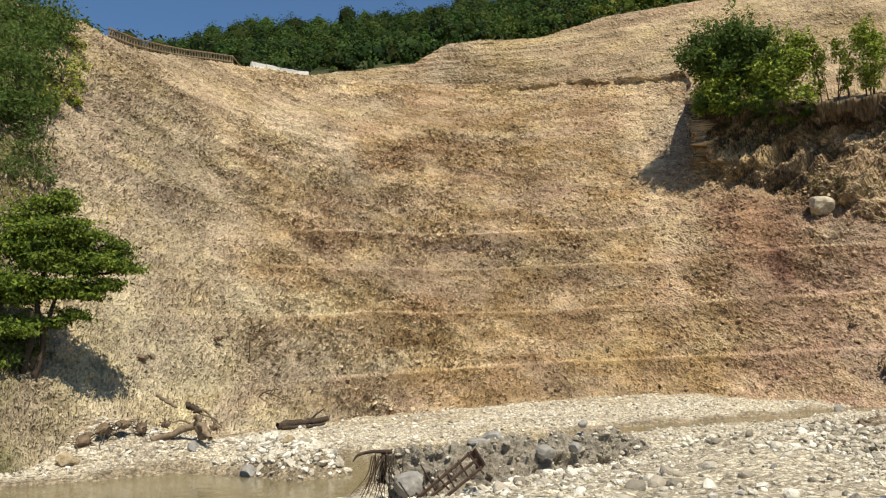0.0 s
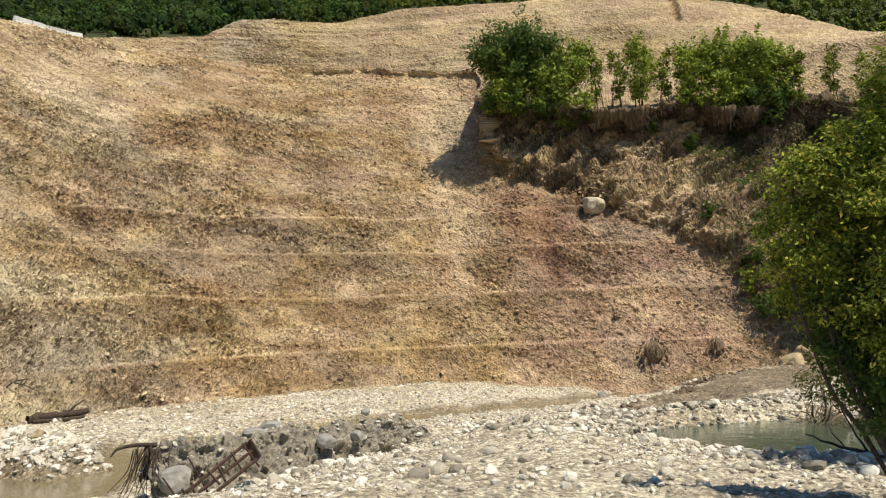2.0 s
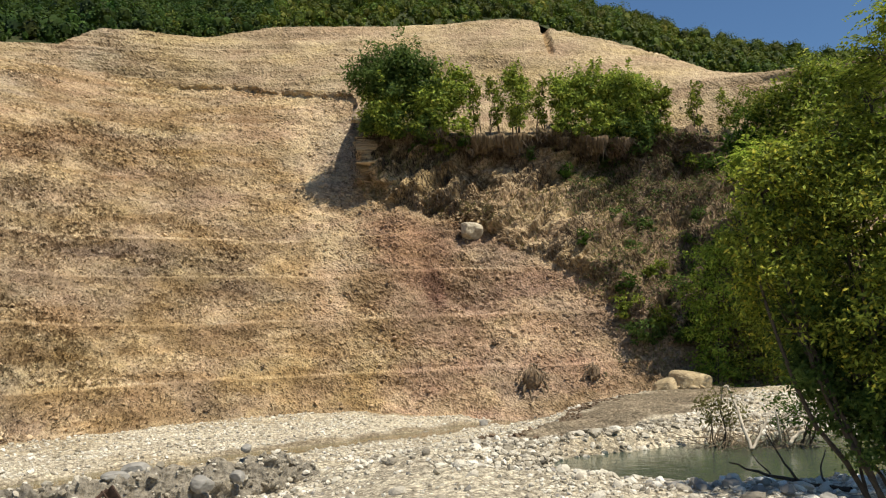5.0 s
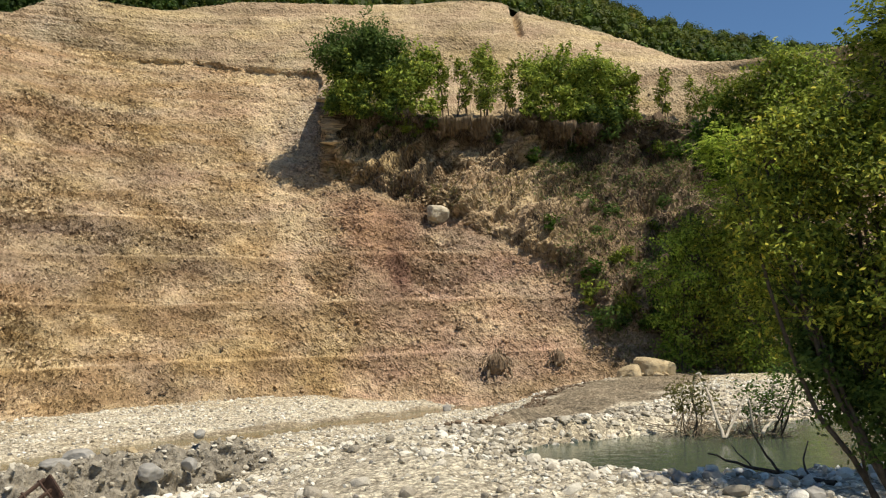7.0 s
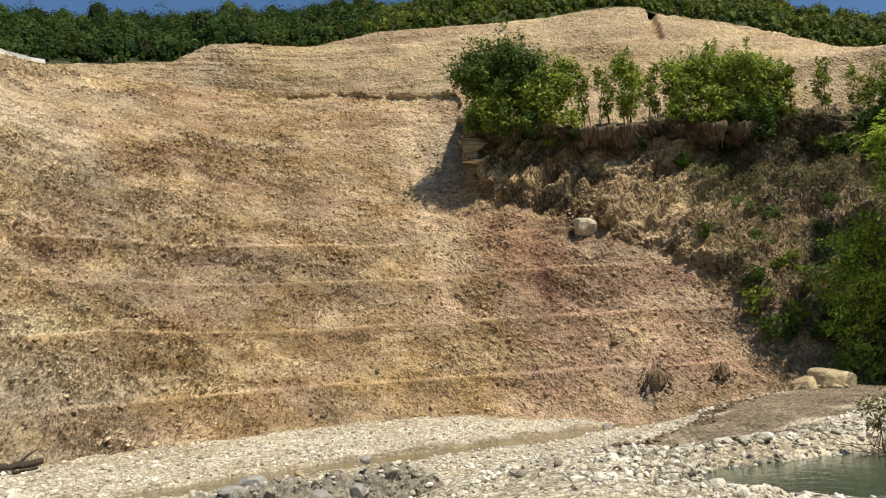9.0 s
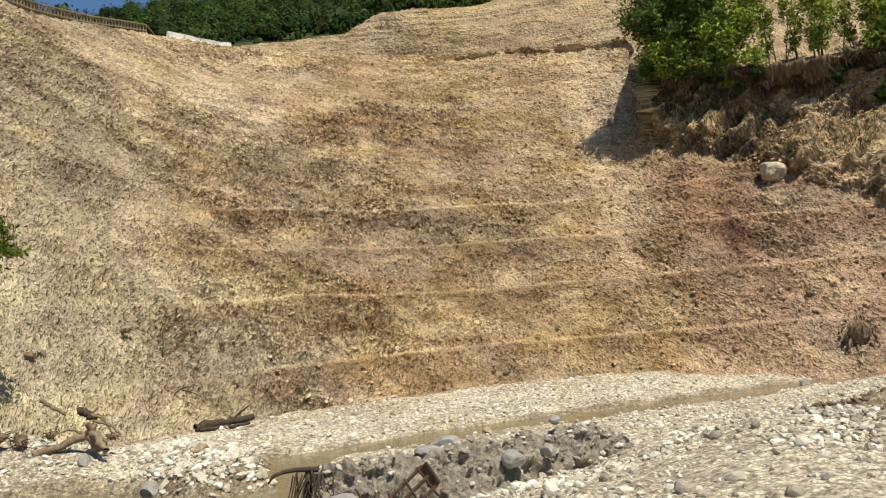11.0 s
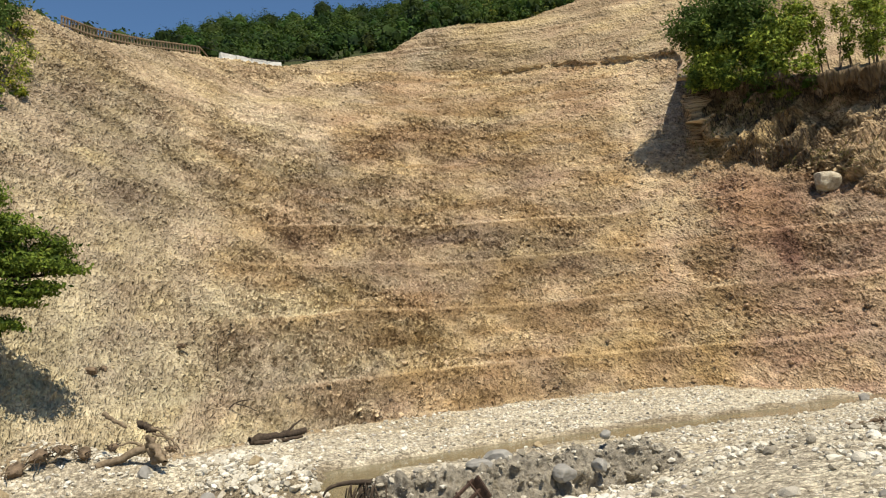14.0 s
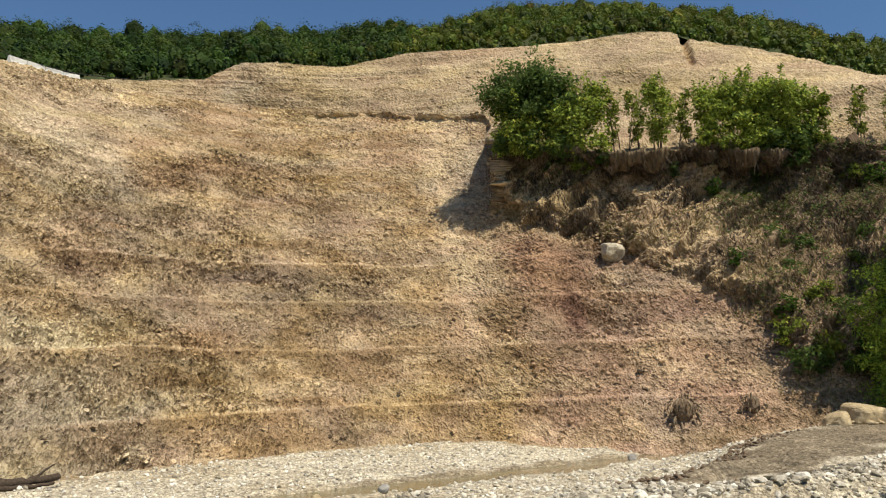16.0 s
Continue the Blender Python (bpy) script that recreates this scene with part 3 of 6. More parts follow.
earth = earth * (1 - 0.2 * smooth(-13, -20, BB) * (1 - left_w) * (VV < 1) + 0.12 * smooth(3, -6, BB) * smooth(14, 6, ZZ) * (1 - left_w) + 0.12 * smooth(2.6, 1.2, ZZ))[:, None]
# damp and dry streaks left by the digger's passes
earth = earth * (1 + (0.2 * fbm(streak * 0.45, 3, 111, 0.6) + 0.16 * fbm(streak * np.array([1.1, 2.0, 1.0]), 3, 115, 0.6)) * (1 - 0.6 * face_w))[:, None]
earth = blend(earth, np.array([0.31, 0.25, 0.18]), smooth(0.35, 0.9, fbm(streak * 0.16 + 5.0, 3, 119)) * 0.45 * (1 - face_w))
earth = np.clip(earth * np.array([0.985, 0.985, 1.01]), 0.02, 0.85)
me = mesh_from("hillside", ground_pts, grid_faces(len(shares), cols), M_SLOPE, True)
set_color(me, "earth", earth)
# coordinates along and up the slope in metres, and how cloddy it is
flow = me.attributes.new("flow", "FLOAT_VECTOR", "POINT")
flow.data.foreach_set("vector", np.c_[np.radians(BB) * 62, np.where(VV < 1.03, ZZ, ZZ * 0.8), RR * 0.05].astype(np.float32).ravel())
cloddy = me.attributes.new("cloddy", "FLOAT", "POINT")
cloddy.data.foreach_set("value", np.clip((0.5 + 0.5 * rough_zone) * (1 - 0.4 * face_w) * (1 - 0.6 * chute) * (1 - 0.7 * np.clip(near_berm, 0, 1)) * (1 - 0.35 * smooth(-17, -22, BB)), 0.12, 1.3).astype(np.float32))
hillside = tagged(new("hillside", me), "cut ochre earth slope with narrow berms above the river", "slope", kind="structure")

# ---------------------------------------------------------------- the valley floor
STREAM = ((30, 51), (24, 47.5), (15, 42.2), (9, 38.8), (2, 34.6), (-2.6, 31.2), (-3.0, 29.0), (-2.4, 26.5), (-4.0, 23.4), (-8.2, 23.8), (-15, 18), (-34, 10))
STREAM_W = (1.2, 1.5, 1.6, 1.6, 1.5, 1.4, 1.2, 1.3, 1.8, 4.0, 5.5, 7.0)
POOL = ((8.7, 18.7), (10.6, 18.3), (12.7, 17.9), (15.2, 17.3), (19.5, 16.6), (30, 14), (60, 4))
POOL_W = (0.2, 1.1, 3.1, 4.3, 5.5, 6.2, 7.0)
TRACK = ((9.6, 23.0), (12.3, 24.4), (15.5, 26.8), (19, 29.8), (25, 34.5), (34, 40.5), (42, 46))
TRACK_W = (0.4, 1.5, 2.3, 2.7, 2.8, 2.4, 2.1)
WATER_Z, POOL_Z = -0.6, 0.7


def along_line(x, y, line, width):
    """Distance past the edge of a watercourse (negative in it), and the side: positive to its left, going down the list."""
    best, side = np.full(x.shape, 1e9), np.zeros(x.shape)
    for (ax, ay), (bx, by), wa, wb in zip(line, line[1:], width, width[1:]):
        dx, dy = bx - ax, by - ay
        t = np.clip(((x - ax) * dx + (y - ay) * dy) / (dx * dx + dy * dy), 0, 1)
        px, py = x - ax - t * dx, y - ay - t * dy
        d = np.hypot(px, py) - (wa + (wb - wa) * t)
        hit = d < best
        best = np.where(hit, d, best)
        side = np.where(hit, np.sign(dx * py - dy * px), side)
    return best, side


def ground_z(x, y, detail=True):
    b, r = np.degrees(np.arctan2(x - CX, y - CY)), np.hypot(x - CX, y - CY)
    p = np.c_[x, y, np.zeros_like(x)]
    wob = 0.7 * fbm(p * 0.35, 3, 91)
    ds, side = along_line(x, y, STREAM, STREAM_W)
    dp, _ = along_line(x, y, POOL, POOL_W)
    ds, dp = ds + wob * 0.6, dp + wob * 0.35
    toe = curve(np.clip(b, -60, 70), B_TOE, Z_TOE)
    far = -0.45 + (toe + 0.45) * smooth(0, 10, ds) + 0.1 * smooth(0, 2, ds)
    near = 0.95 + 0.4 * smooth(14, 5, r) + 0.25 * smooth(16, 30, x) * smooth(20, 34, y)
    near = -0.45 + (near + 0.45) * smooth(0.5, 19.0 - 11.0 * np.maximum(smooth(15, 24, x), 0.75 * smooth(27, 21, y)), ds)
    front = np.where(np.abs(b) > 100, 1.3, np.where(side > 0, near, far))
    z = front
    z = np.where(ds < 0, np.maximum(-1.2, -0.45 + ds * 0.6), z)
    pool = POOL_Z + 0.05 + (z - POOL_Z - 0.05) * smooth(0, 2.2, dp)
    z = np.where(dp < 2.2, np.where(dp < 0, np.maximum(0.2, POOL_Z + 0.05 + dp * 0.5), pool), z)
    # the mound with driftwood at the foot of the slope, the stone spit, the churned track edge
    z = z + 1.0 * np.exp(-(((x + 13.5) / 4.5) ** 2) - ((y - 30.5) / 2.2) ** 2)
    z = z + 0.38 * np.exp(-(((x + 10.2) / 3.0) ** 2) - ((y - 29.2) / 1.3) ** 2)
    hu, hv = (x + 5.2) * 0.88 + (y - 28.6) * 0.47, -(x + 5.2) * 0.47 + (y - 28.6) * 0.88
    z = z + 0.7 * np.exp(-((hu / 1.3) ** 2) - (hv / 3.2) ** 2)
    z = z + 0.4 * np.exp(-(((x - 15.6) / 3.0) ** 2) - ((y - 28.6 - 0.85 * (x - 15.6)) / 0.7) ** 2)
    z = z + 0.35 * np.exp(-(((x - 13.5) / 4.0) ** 2) - ((y - 21.2 - 0.15 * (x - 13.5)) / 0.9) ** 2)
    if detail:
        z = z + 0.10 * fbm(p * 0.6, 3, 95) + 0.045 * fbm(p * 3.1, 3, 97, 0.6) * smooth(-0.3, 0.6, ds)
    return z


rad = np.r_[0.0, np.geomspace(1.0, 9.0, 26), np.linspace(9.15, 58, 210), np.geomspace(60, 3000, 30)]
ang = np.r_[np.linspace(-180, -50, 40)[:-1], np.linspace(-50, 62, 340)[:-1], np.linspace(62, 180, 36)]
AA, RD = np.meshgrid(ang, rad)
gx, gy = polar(AA.ravel(), RD.ravel())
gz = ground_z(gx, gy)
front_edge = curve(np.clip(AA.ravel(), -60, 70), B_TOE, R_TOE)
infront = smooth(-72, -60, AA.ravel()) * smooth(82, 70, AA.ravel())
gz = gz - np.clip(RD.ravel() - front_edge - 1.0, 0, 8) * 0.5 * infront
gz = np.where(RD.ravel() > 70, np.where(infront > 0.01, -6.0, 1.3), gz)
gp = np.c_[gx, gy, gz]
g1, g2 = fbm(gp * 0.15, 4, 101), fbm(gp * 0.5, 3, 105)
white, sandy, mud = np.array([0.73, 0.67, 0.545]), np.array([0.60, 0.52, 0.38]), np.array([0.26, 0.21, 0.14])
gcol = blend(np.tile(white, (len(gp), 1)), sandy, smooth(-0.1, 0.7, g1 + 0.4 * g2) * 0.7)
ds, side = along_line(gx, gy, STREAM, STREAM_W)
gcol = blend(gcol, mud * 1.15, smooth(0.5, -0.2, ds + 0.4 * g2) * 0.8)
dt = along_line(gx, gy, TRACK, TRACK_W)[0]
gcol = blend(gcol, np.array([0.27, 0.222, 0.16]) * (1 + 0.35 * g2)[:, None], smooth(0.9, -0.6, dt + 1.2 * g2) * 0.9)
toe_d = front_edge - RD.ravel()
gcol = blend(gcol, tan, smooth(1.2, -0.2, toe_d + 1.2 * g2) * 0.9 * infront)
gcol = blend(gcol, grey, smooth(-8, -12, gx) * smooth(26, 30, gy) * 0.7)
gcol = np.clip(gcol, 0.03, 0.85)
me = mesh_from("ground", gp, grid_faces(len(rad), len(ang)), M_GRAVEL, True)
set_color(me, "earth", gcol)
ground = tagged(new("ground", me), "pale limestone gravel bar and river flats", "ground", kind="structure")


def water_strip(name, line, width, z, mat, label, extra):
    pts, ws = np.array(line, float), np.array(width, float) + extra
    d = np.gradient(pts, axis=0)
    d /= np.linalg.norm(d, axis=1, keepdims=True)
    n = np.c_[-d[:, 1], d[:, 0]]
    rows = [np.c_[pts + n * (ws * k)[:, None], np.full(len(pts), z)] for k in np.linspace(-1, 1, 5)]
    me = mesh_from(name, np.concatenate(rows), grid_faces(5, len(pts)), mat, True)
    return tagged(new(name, me), label, "water", kind="structure")


water_strip("stream_water", STREAM, STREAM_W, WATER_Z, M_STREAM, "shallow muddy brown stream over gravel", 0.9)
water_strip("pool_water", POOL, POOL_W, POOL_Z, M_POOL, "still green pool beside the gravel bar", 0.7)

# ---------------------------------------------------------------- the wooded hill behind
B_HILL = (-60, -40, -22.8, -17, -12.7, -7.1, -3, 1.4, 6.6, 9.5, 14, 16.9, 19.8, 26.3, 31.7, 37.2, 40.5, 44.3, 50.7, 70)
Z_HILL = (50, 58, 77, 88, 94.5, 97, 99.3, 101.1, 102.3, 105.7, 106, 109, 110.3, 108.5, 103.6, 97.4, 91.7, 85.5, 78, 62)
hb, hs = np.linspace(-70, 78, 120), np.r_[np.linspace(0, 1, 40), 1.15, 1.6]
HB, HS = np.meshgrid(hb, hs)
HB, HS = HB.ravel(), HS.ravel()


def hill_point(b, s):
    bc = np.clip(b, -60, 70)
    rp, zp = curve(bc, R_TOP_B, R_TOP), curve(bc, B_TOP, Z_TOP)
    rz = curve(bc, B_HILL, Z_HILL) - 6.4 + 3.2 * smooth(5, 34, bc)
    r = rp + 0.2 + (220 - rp) * s
    z = zp + (rz - zp) * np.minimum(s, 1) - np.maximum(s - 1, 0) * 160
    return r, z - 0.15


hr, hz = hill_point(HB, HS)
hx, hy = polar(HB, hr)
me = mesh_from("wooded_hill", np.c_[hx, hy, hz], grid_faces(len(hs), len(hb)), M_FOREST_FLOOR, True)
set_color(me, "earth", np.tile(np.array([0.05, 0.06, 0.025]), (len(hx), 1)))
tagged(new("wooded_hill", me), "steep hillside covered by scrub and young forest", "hill", kind="structure")


def leaf_cloud(centres, sizes, normals_from, rng, aspect=0.55, droop=0.0, spread=0.5, rise=0.75):
    """Rhombic leaves at the centres, each turned its own way."""
    n = len(centres)
    out = centres - normals_from
    out /= np.linalg.norm(out, axis=1, keepdims=True) + 1e-6
    d = 0.7 * out + rng.normal(0, spread, (n, 3)) + np.array([0.12, -0.15, rise])
    d /= np.linalg.norm(d, axis=1, keepdims=True)
    a = rng.normal(0, 1, (n, 3))
    a[:, 2] -= droop
    a -= d * (a * d).sum(1, keepdims=True)
    a /= np.linalg.norm(a, axis=1, keepdims=True) + 1e-6
    c = np.cross(d, a)
    s = sizes[:, None]
    v = np.stack([centres - a * s, centres + c * s * aspect + d * s * 0.12, centres + a * s, centres - c * s * aspect + d * s * 0.12], 1).reshape(-1, 3)
    return v, np.arange(4 * n).reshape(-1, 4)


def crown_points(rng, lobes, per, fill=0.72):
    """Leaf places in the outer shells of uneven lobes: (centre, radius xyz)."""
    pts, cen = [], []
    for c, rad3 in lobes:
        n = max(6, int(per * rad3[0] * rad3[2]))
        d = rng.normal(0, 1, (n, 3))
        d /= np.linalg.norm(d, axis=1, keepdims=True)
        rr = fill + (1 - fill) * rng.random(n) ** 0.6 + 0.06 * rng.normal(0, 1, n)
        wob = 1 + 0.25 * vnoise(d * 2.2 + np.array(c) * 0.7, 5)
        pts.append(np.array(c) + d * (rr * wob)[:, None] * np.array(rad3))
        cen.append(np.tile(np.array(c) - np.array([0, 0, rad3[2] * 0.4]), (n, 1)))
    return np.concatenate(pts), np.concatenate(cen)


def scatter_wood(name, label, mat, b0, b1, count, size, seed, leaf, per):
    rng = np.random.default_rng(seed)
    b, s = rng.uniform(b0, b1, count), rng.random(count) ** 1.25
    s = np.where(b < -8, 0.06 + 0.94 * s, s)
    r, z = hill_point(b, s)
    x, y = polar(b, r)
    lobes, tones = [], []
    for i in range(count):
        k = size * (0.5 + 0.9 * rng.random() ** 1.5) * (0.4 + 0.75 * s[i]) * (0.6 if s[i] < 0.03 else 1.0)
        tone = (0.35 + 0.55 * rng.random()) * (1 + np.array([0.12, 0.0, 0.0]) * rng.normal(0, 1))
        for _ in range(2):
            o = rng.normal(0, 0.3 * k, 3)
            lobes.append(((x[i] + o[0], y[i] + o[1], z[i] + k * 0.8 + abs(o[2])), (k * 0.85, k * 0.85, k * (0.85 + 0.35 * rng.random()))))
            tones.append(tone)
    # a dark core in every crown stands in for shade, leaves all round it
    bm = bmesh.new()
    bmesh.ops.create_icosphere(bm, subdivisions=1, radius=1.0)
    bm.verts.ensure_lookup_table()
    v0 = np.array([q.co[:] for q in bm.verts])
    f0 = np.array([[q.index for q in face.verts] for face in bm.faces])
    bm.free()
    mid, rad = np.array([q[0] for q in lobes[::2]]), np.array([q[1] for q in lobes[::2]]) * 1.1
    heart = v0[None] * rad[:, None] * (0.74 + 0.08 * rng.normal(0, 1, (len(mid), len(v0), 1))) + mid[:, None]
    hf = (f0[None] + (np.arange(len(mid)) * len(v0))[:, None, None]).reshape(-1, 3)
    me = mesh_from(name + "_shade_core", heart.reshape(-1, 3), hf, mat)
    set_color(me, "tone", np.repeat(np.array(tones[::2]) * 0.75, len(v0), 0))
    tagged(new(name + "_undergrowth", me), "dark cores in the crowns that stand in for shaded inner foliage", "forest", kind="stuff")
    p, c = crown_points(rng, lobes, per, 0.78)
    counts = [max(6, int(per * q[1][0] * q[1][2])) for q in lobes]
    v, f = leaf_cloud(p, leaf * (0.6 + 0.8 * rng.random(len(p))), c, rng, 0.7, spread=0.4, rise=0.3)
    me = mesh_from(name, v, f, mat)
    set_color(me, "tone", np.repeat(np.repeat(np.array(tones), counts, 0), 4, 0))
    return tagged(new(name, me), label, "forest", kind="stuff")


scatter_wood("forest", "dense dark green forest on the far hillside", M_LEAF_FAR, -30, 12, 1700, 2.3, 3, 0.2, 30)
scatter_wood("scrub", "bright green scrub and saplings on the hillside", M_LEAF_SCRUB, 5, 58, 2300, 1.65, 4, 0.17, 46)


# ---------------------------------------------------------------- placing and shaping
EYE_Z = 3.2


def P(b, r, z):
    x, y = polar(b, r)
    return np.array([float(x), float(y), float(z)])


def ray_place(b, r, z):
    """The place on the hillside at bearing b where the line of sight over (r, z) from the bar meets it."""
    e = (z - EYE_Z) / r
    v = np.linspace(0, 2, 2001)
    rr, zz = slope_point(np.full(2001, float(b)), v)
    k = int(np.argmax((zz - EYE_Z) / rr >= e))
    return P(b, rr[k], zz[k])


def gz_at(x, y):
    return float(ground_z(np.array([float(x)]), np.array([float(y)]))[0])


def tube(points, radii, sides=7, wobble=0.0, rng=None):
    """A tapered branch through the points: verts and quads."""
    p = np.array(points, float)
    r = np.array(radii, float)
    n = max(4, 4 * (len(p) - 1) + 1)
    t = np.linspace(0, len(p) - 1, n)
    p = np.stack([curve(t, np.arange(len(p)), p[:, k]) for k in range(3)], 1)
    r = np.interp(t, np.arange(len(r)), r)
    if rng is not None and wobble:
        p[1:-1] += rng.normal(0, wobble, (n - 2, 3))
    d = np.gradient(p, axis=0)
    d /= np.linalg.norm(d, axis=1, keepdims=True) + 1e-9
    ref = np.array([0.31, 0.77, 0.1]) if abs(d[0][2]) > 0.8 else np.array([0.05, 0.1, 1.0])
    a = np.cross(d, ref)
    a /= np.linalg.norm(a, axis=1, keepdims=True) + 1e-9
    c = np.cross(d, a)
    w = np.linspace(0, 2 * np.pi, sides, endpoint=False)
    v = (p[:, None] + r[:, None, None] * (np.cos(w)[None, :, None] * a[:, None] + np.sin(w)[None, :, None] * c[:, None])).reshape(-1, 3)
    i = (np.arange(n - 1)[:, None] * sides + np.arange(sides)[None]).ravel()
    j = (np.arange(n - 1)[:, None] * sides + (np.arange(sides)[None] + 1) % sides).ravel()
    f = np.stack([i, j, j + sides, i + sides], 1)
    ends = np.array([[0, 1, 2, 3], [0, 3, 4, 5]]) if sides >= 6 else np.zeros((0, 4), int)
    f = np.concatenate([f, ends[:, ::-1], ends + (n - 1) * sides])
    return v, f


def joined(pieces):
    vs, fs, k = [], [], 0
    for v, f in pieces:
        vs.append(v)
        fs.append(f + k)
        k += len(v)
    return np.concatenate(vs), np.concatenate(fs)


def ico(sub):
    bm = bmesh.new()
    bmesh.ops.create_icosphere(bm, subdivisions=sub, radius=1.0)
    bm.verts.ensure_lookup_table()
    v = np.array([q.co[:] for q in bm.verts])
    f = np.array([[q.index for q in face.verts] for face in bm.faces])
    bm.free()
    return v, f


def random_turns(n, rng, tilt=0.4):
    yaw = rng.uniform(0, 2 * np.pi, n)
    a, b = rng.normal(0, tilt, n), rng.normal(0, tilt, n)
    cz, sz, cx, sx, cy, sy = np.cos(yaw), np.sin(yaw), np.cos(a), np.sin(a), np.cos(b), np.sin(b)
    o, i = np.zeros(n), np.ones(n)
    rz = np.stack([cz, -sz, o, sz, cz, o, o, o, i], 1).reshape(-1, 3, 3)
    rx = np.stack([i, o, o, o, cx, -sx, o, sx, cx], 1).reshape(-1, 3, 3)
    ry = np.stack([cy, o, sy, o, i, o, -sy, o, cy], 1).reshape(-1, 3, 3)
    return rz @ rx @ ry


def stones_mesh(name, centres, sizes, mat, seed, sub=1, flat=0.62, rough=0.2):
    rng = np.random.default_rng(seed)
    v0, f0 = ico(sub)
    n = len(centres)
    sc = np.stack([1 + 0.35 * rng.random(n), 0.7 + 0.35 * rng.random(n), flat * (0.8 + 0.5 * rng.random(n))], 1) * sizes[:, None]
    v = v0[None] * (1 + rng.normal(0, rough, (n, len(v0), 1)))
    v = np.einsum("nij,nkj->nki", random_turns(n, rng), v * sc[:, None]) + centres[:, None]
    f = f0[None] + (np.arange(n) * len(v0))[:, None, None]
    return mesh_from(name, v.reshape(-1, 3), f.reshape(-1, 3), mat)


def boulder_mesh(name, size, mat, seed, sub=4, cuts=16, blocky=0.95, square=1.0):
    """A boulder: a ball planed off on several sides, then roughened."""
    rng = np.random.default_rng(seed)
    v, f = ico(sub)
    v = np.sign(v) * np.abs(v) ** square
    for _ in range(cuts):
        d = rng.normal(0, 1, 3)
        d /= np.linalg.norm(d)
        h = blocky * (0.62 + 0.3 * rng.random())
        over = v @ d - h
        v = v - np.where(over > 0, over, 0)[:, None] * d
    v = v * (1 + 0.035 * fbm(v * 2.2 + seed, 2, seed) + 0.02 * fbm(v * 9.0 + seed, 2, seed + 5))[:, None]
    v = v * np.array(size)
    return mesh_from(name, v, f, mat)


def place_boulder(label, at, size, mat, seed, rz=0.0, group="", name="boulder", tilt=0.0, blocky=0.95, square=1.0):
    ob = new(name, boulder_mesh(name, size, mat, seed, blocky=blocky, square=square))
    ob.matrix_basis = pose(at[0], at[1], at[2], tilt, tilt * 0.5, rz)
    return tagged(ob, label, "rock", group)


def fronds(pts, cen, length, rng):
    """Drooping pinnate leaves: a curved row of paired leaflets from each point."""
    n, k = len(pts), 8
    d = pts - cen
    d[:, 2] *= 0.5
    d = d / (np.linalg.norm(d, axis=1, keepdims=True) + 1e-6) + rng.normal(0, 0.45, (n, 3)) + np.array([0, 0, 0.25])
    d /= np.linalg.norm(d, axis=1, keepdims=True)
    side = np.cross(d, np.array([0, 0, 1.0])) + rng.normal(0, 0.2, (n, 3))
    side /= np.linalg.norm(side, axis=1, keepdims=True) + 1e-6
    L = (length * (0.6 + 0.7 * rng.random(n)))[:, None]
    out = []
    for j in range(k):
        u = (j + 1.0) / k
        o = pts + d * L * u + np.array([0, 0, -0.55]) * L * u * u
        size = L * 0.3 * (1 - 0.45 * u)
        for sg in (-1, 1):
            a = side * sg + d * 0.45 + np.array([0, 0, -0.35]) + rng.normal(0, 0.12, (n, 3))
            a /= np.linalg.norm(a, axis=1, keepdims=True)
            w = np.cross(a, np.array([0.1, 0.1, 1.0]))
            w /= np.linalg.norm(w, axis=1, keepdims=True) + 1e-6
            w = np.cross(a, np.cross(w, a)) * 0.22
            out.append(np.stack([o, o + a * size * 0.45 + w * size, o + a * size, o + a * size * 0.45 - w * size], 1))
    v = np.stack(out, 1).reshape(-1, 3)
    return v, np.arange(len(v)).reshape(-1, 4)


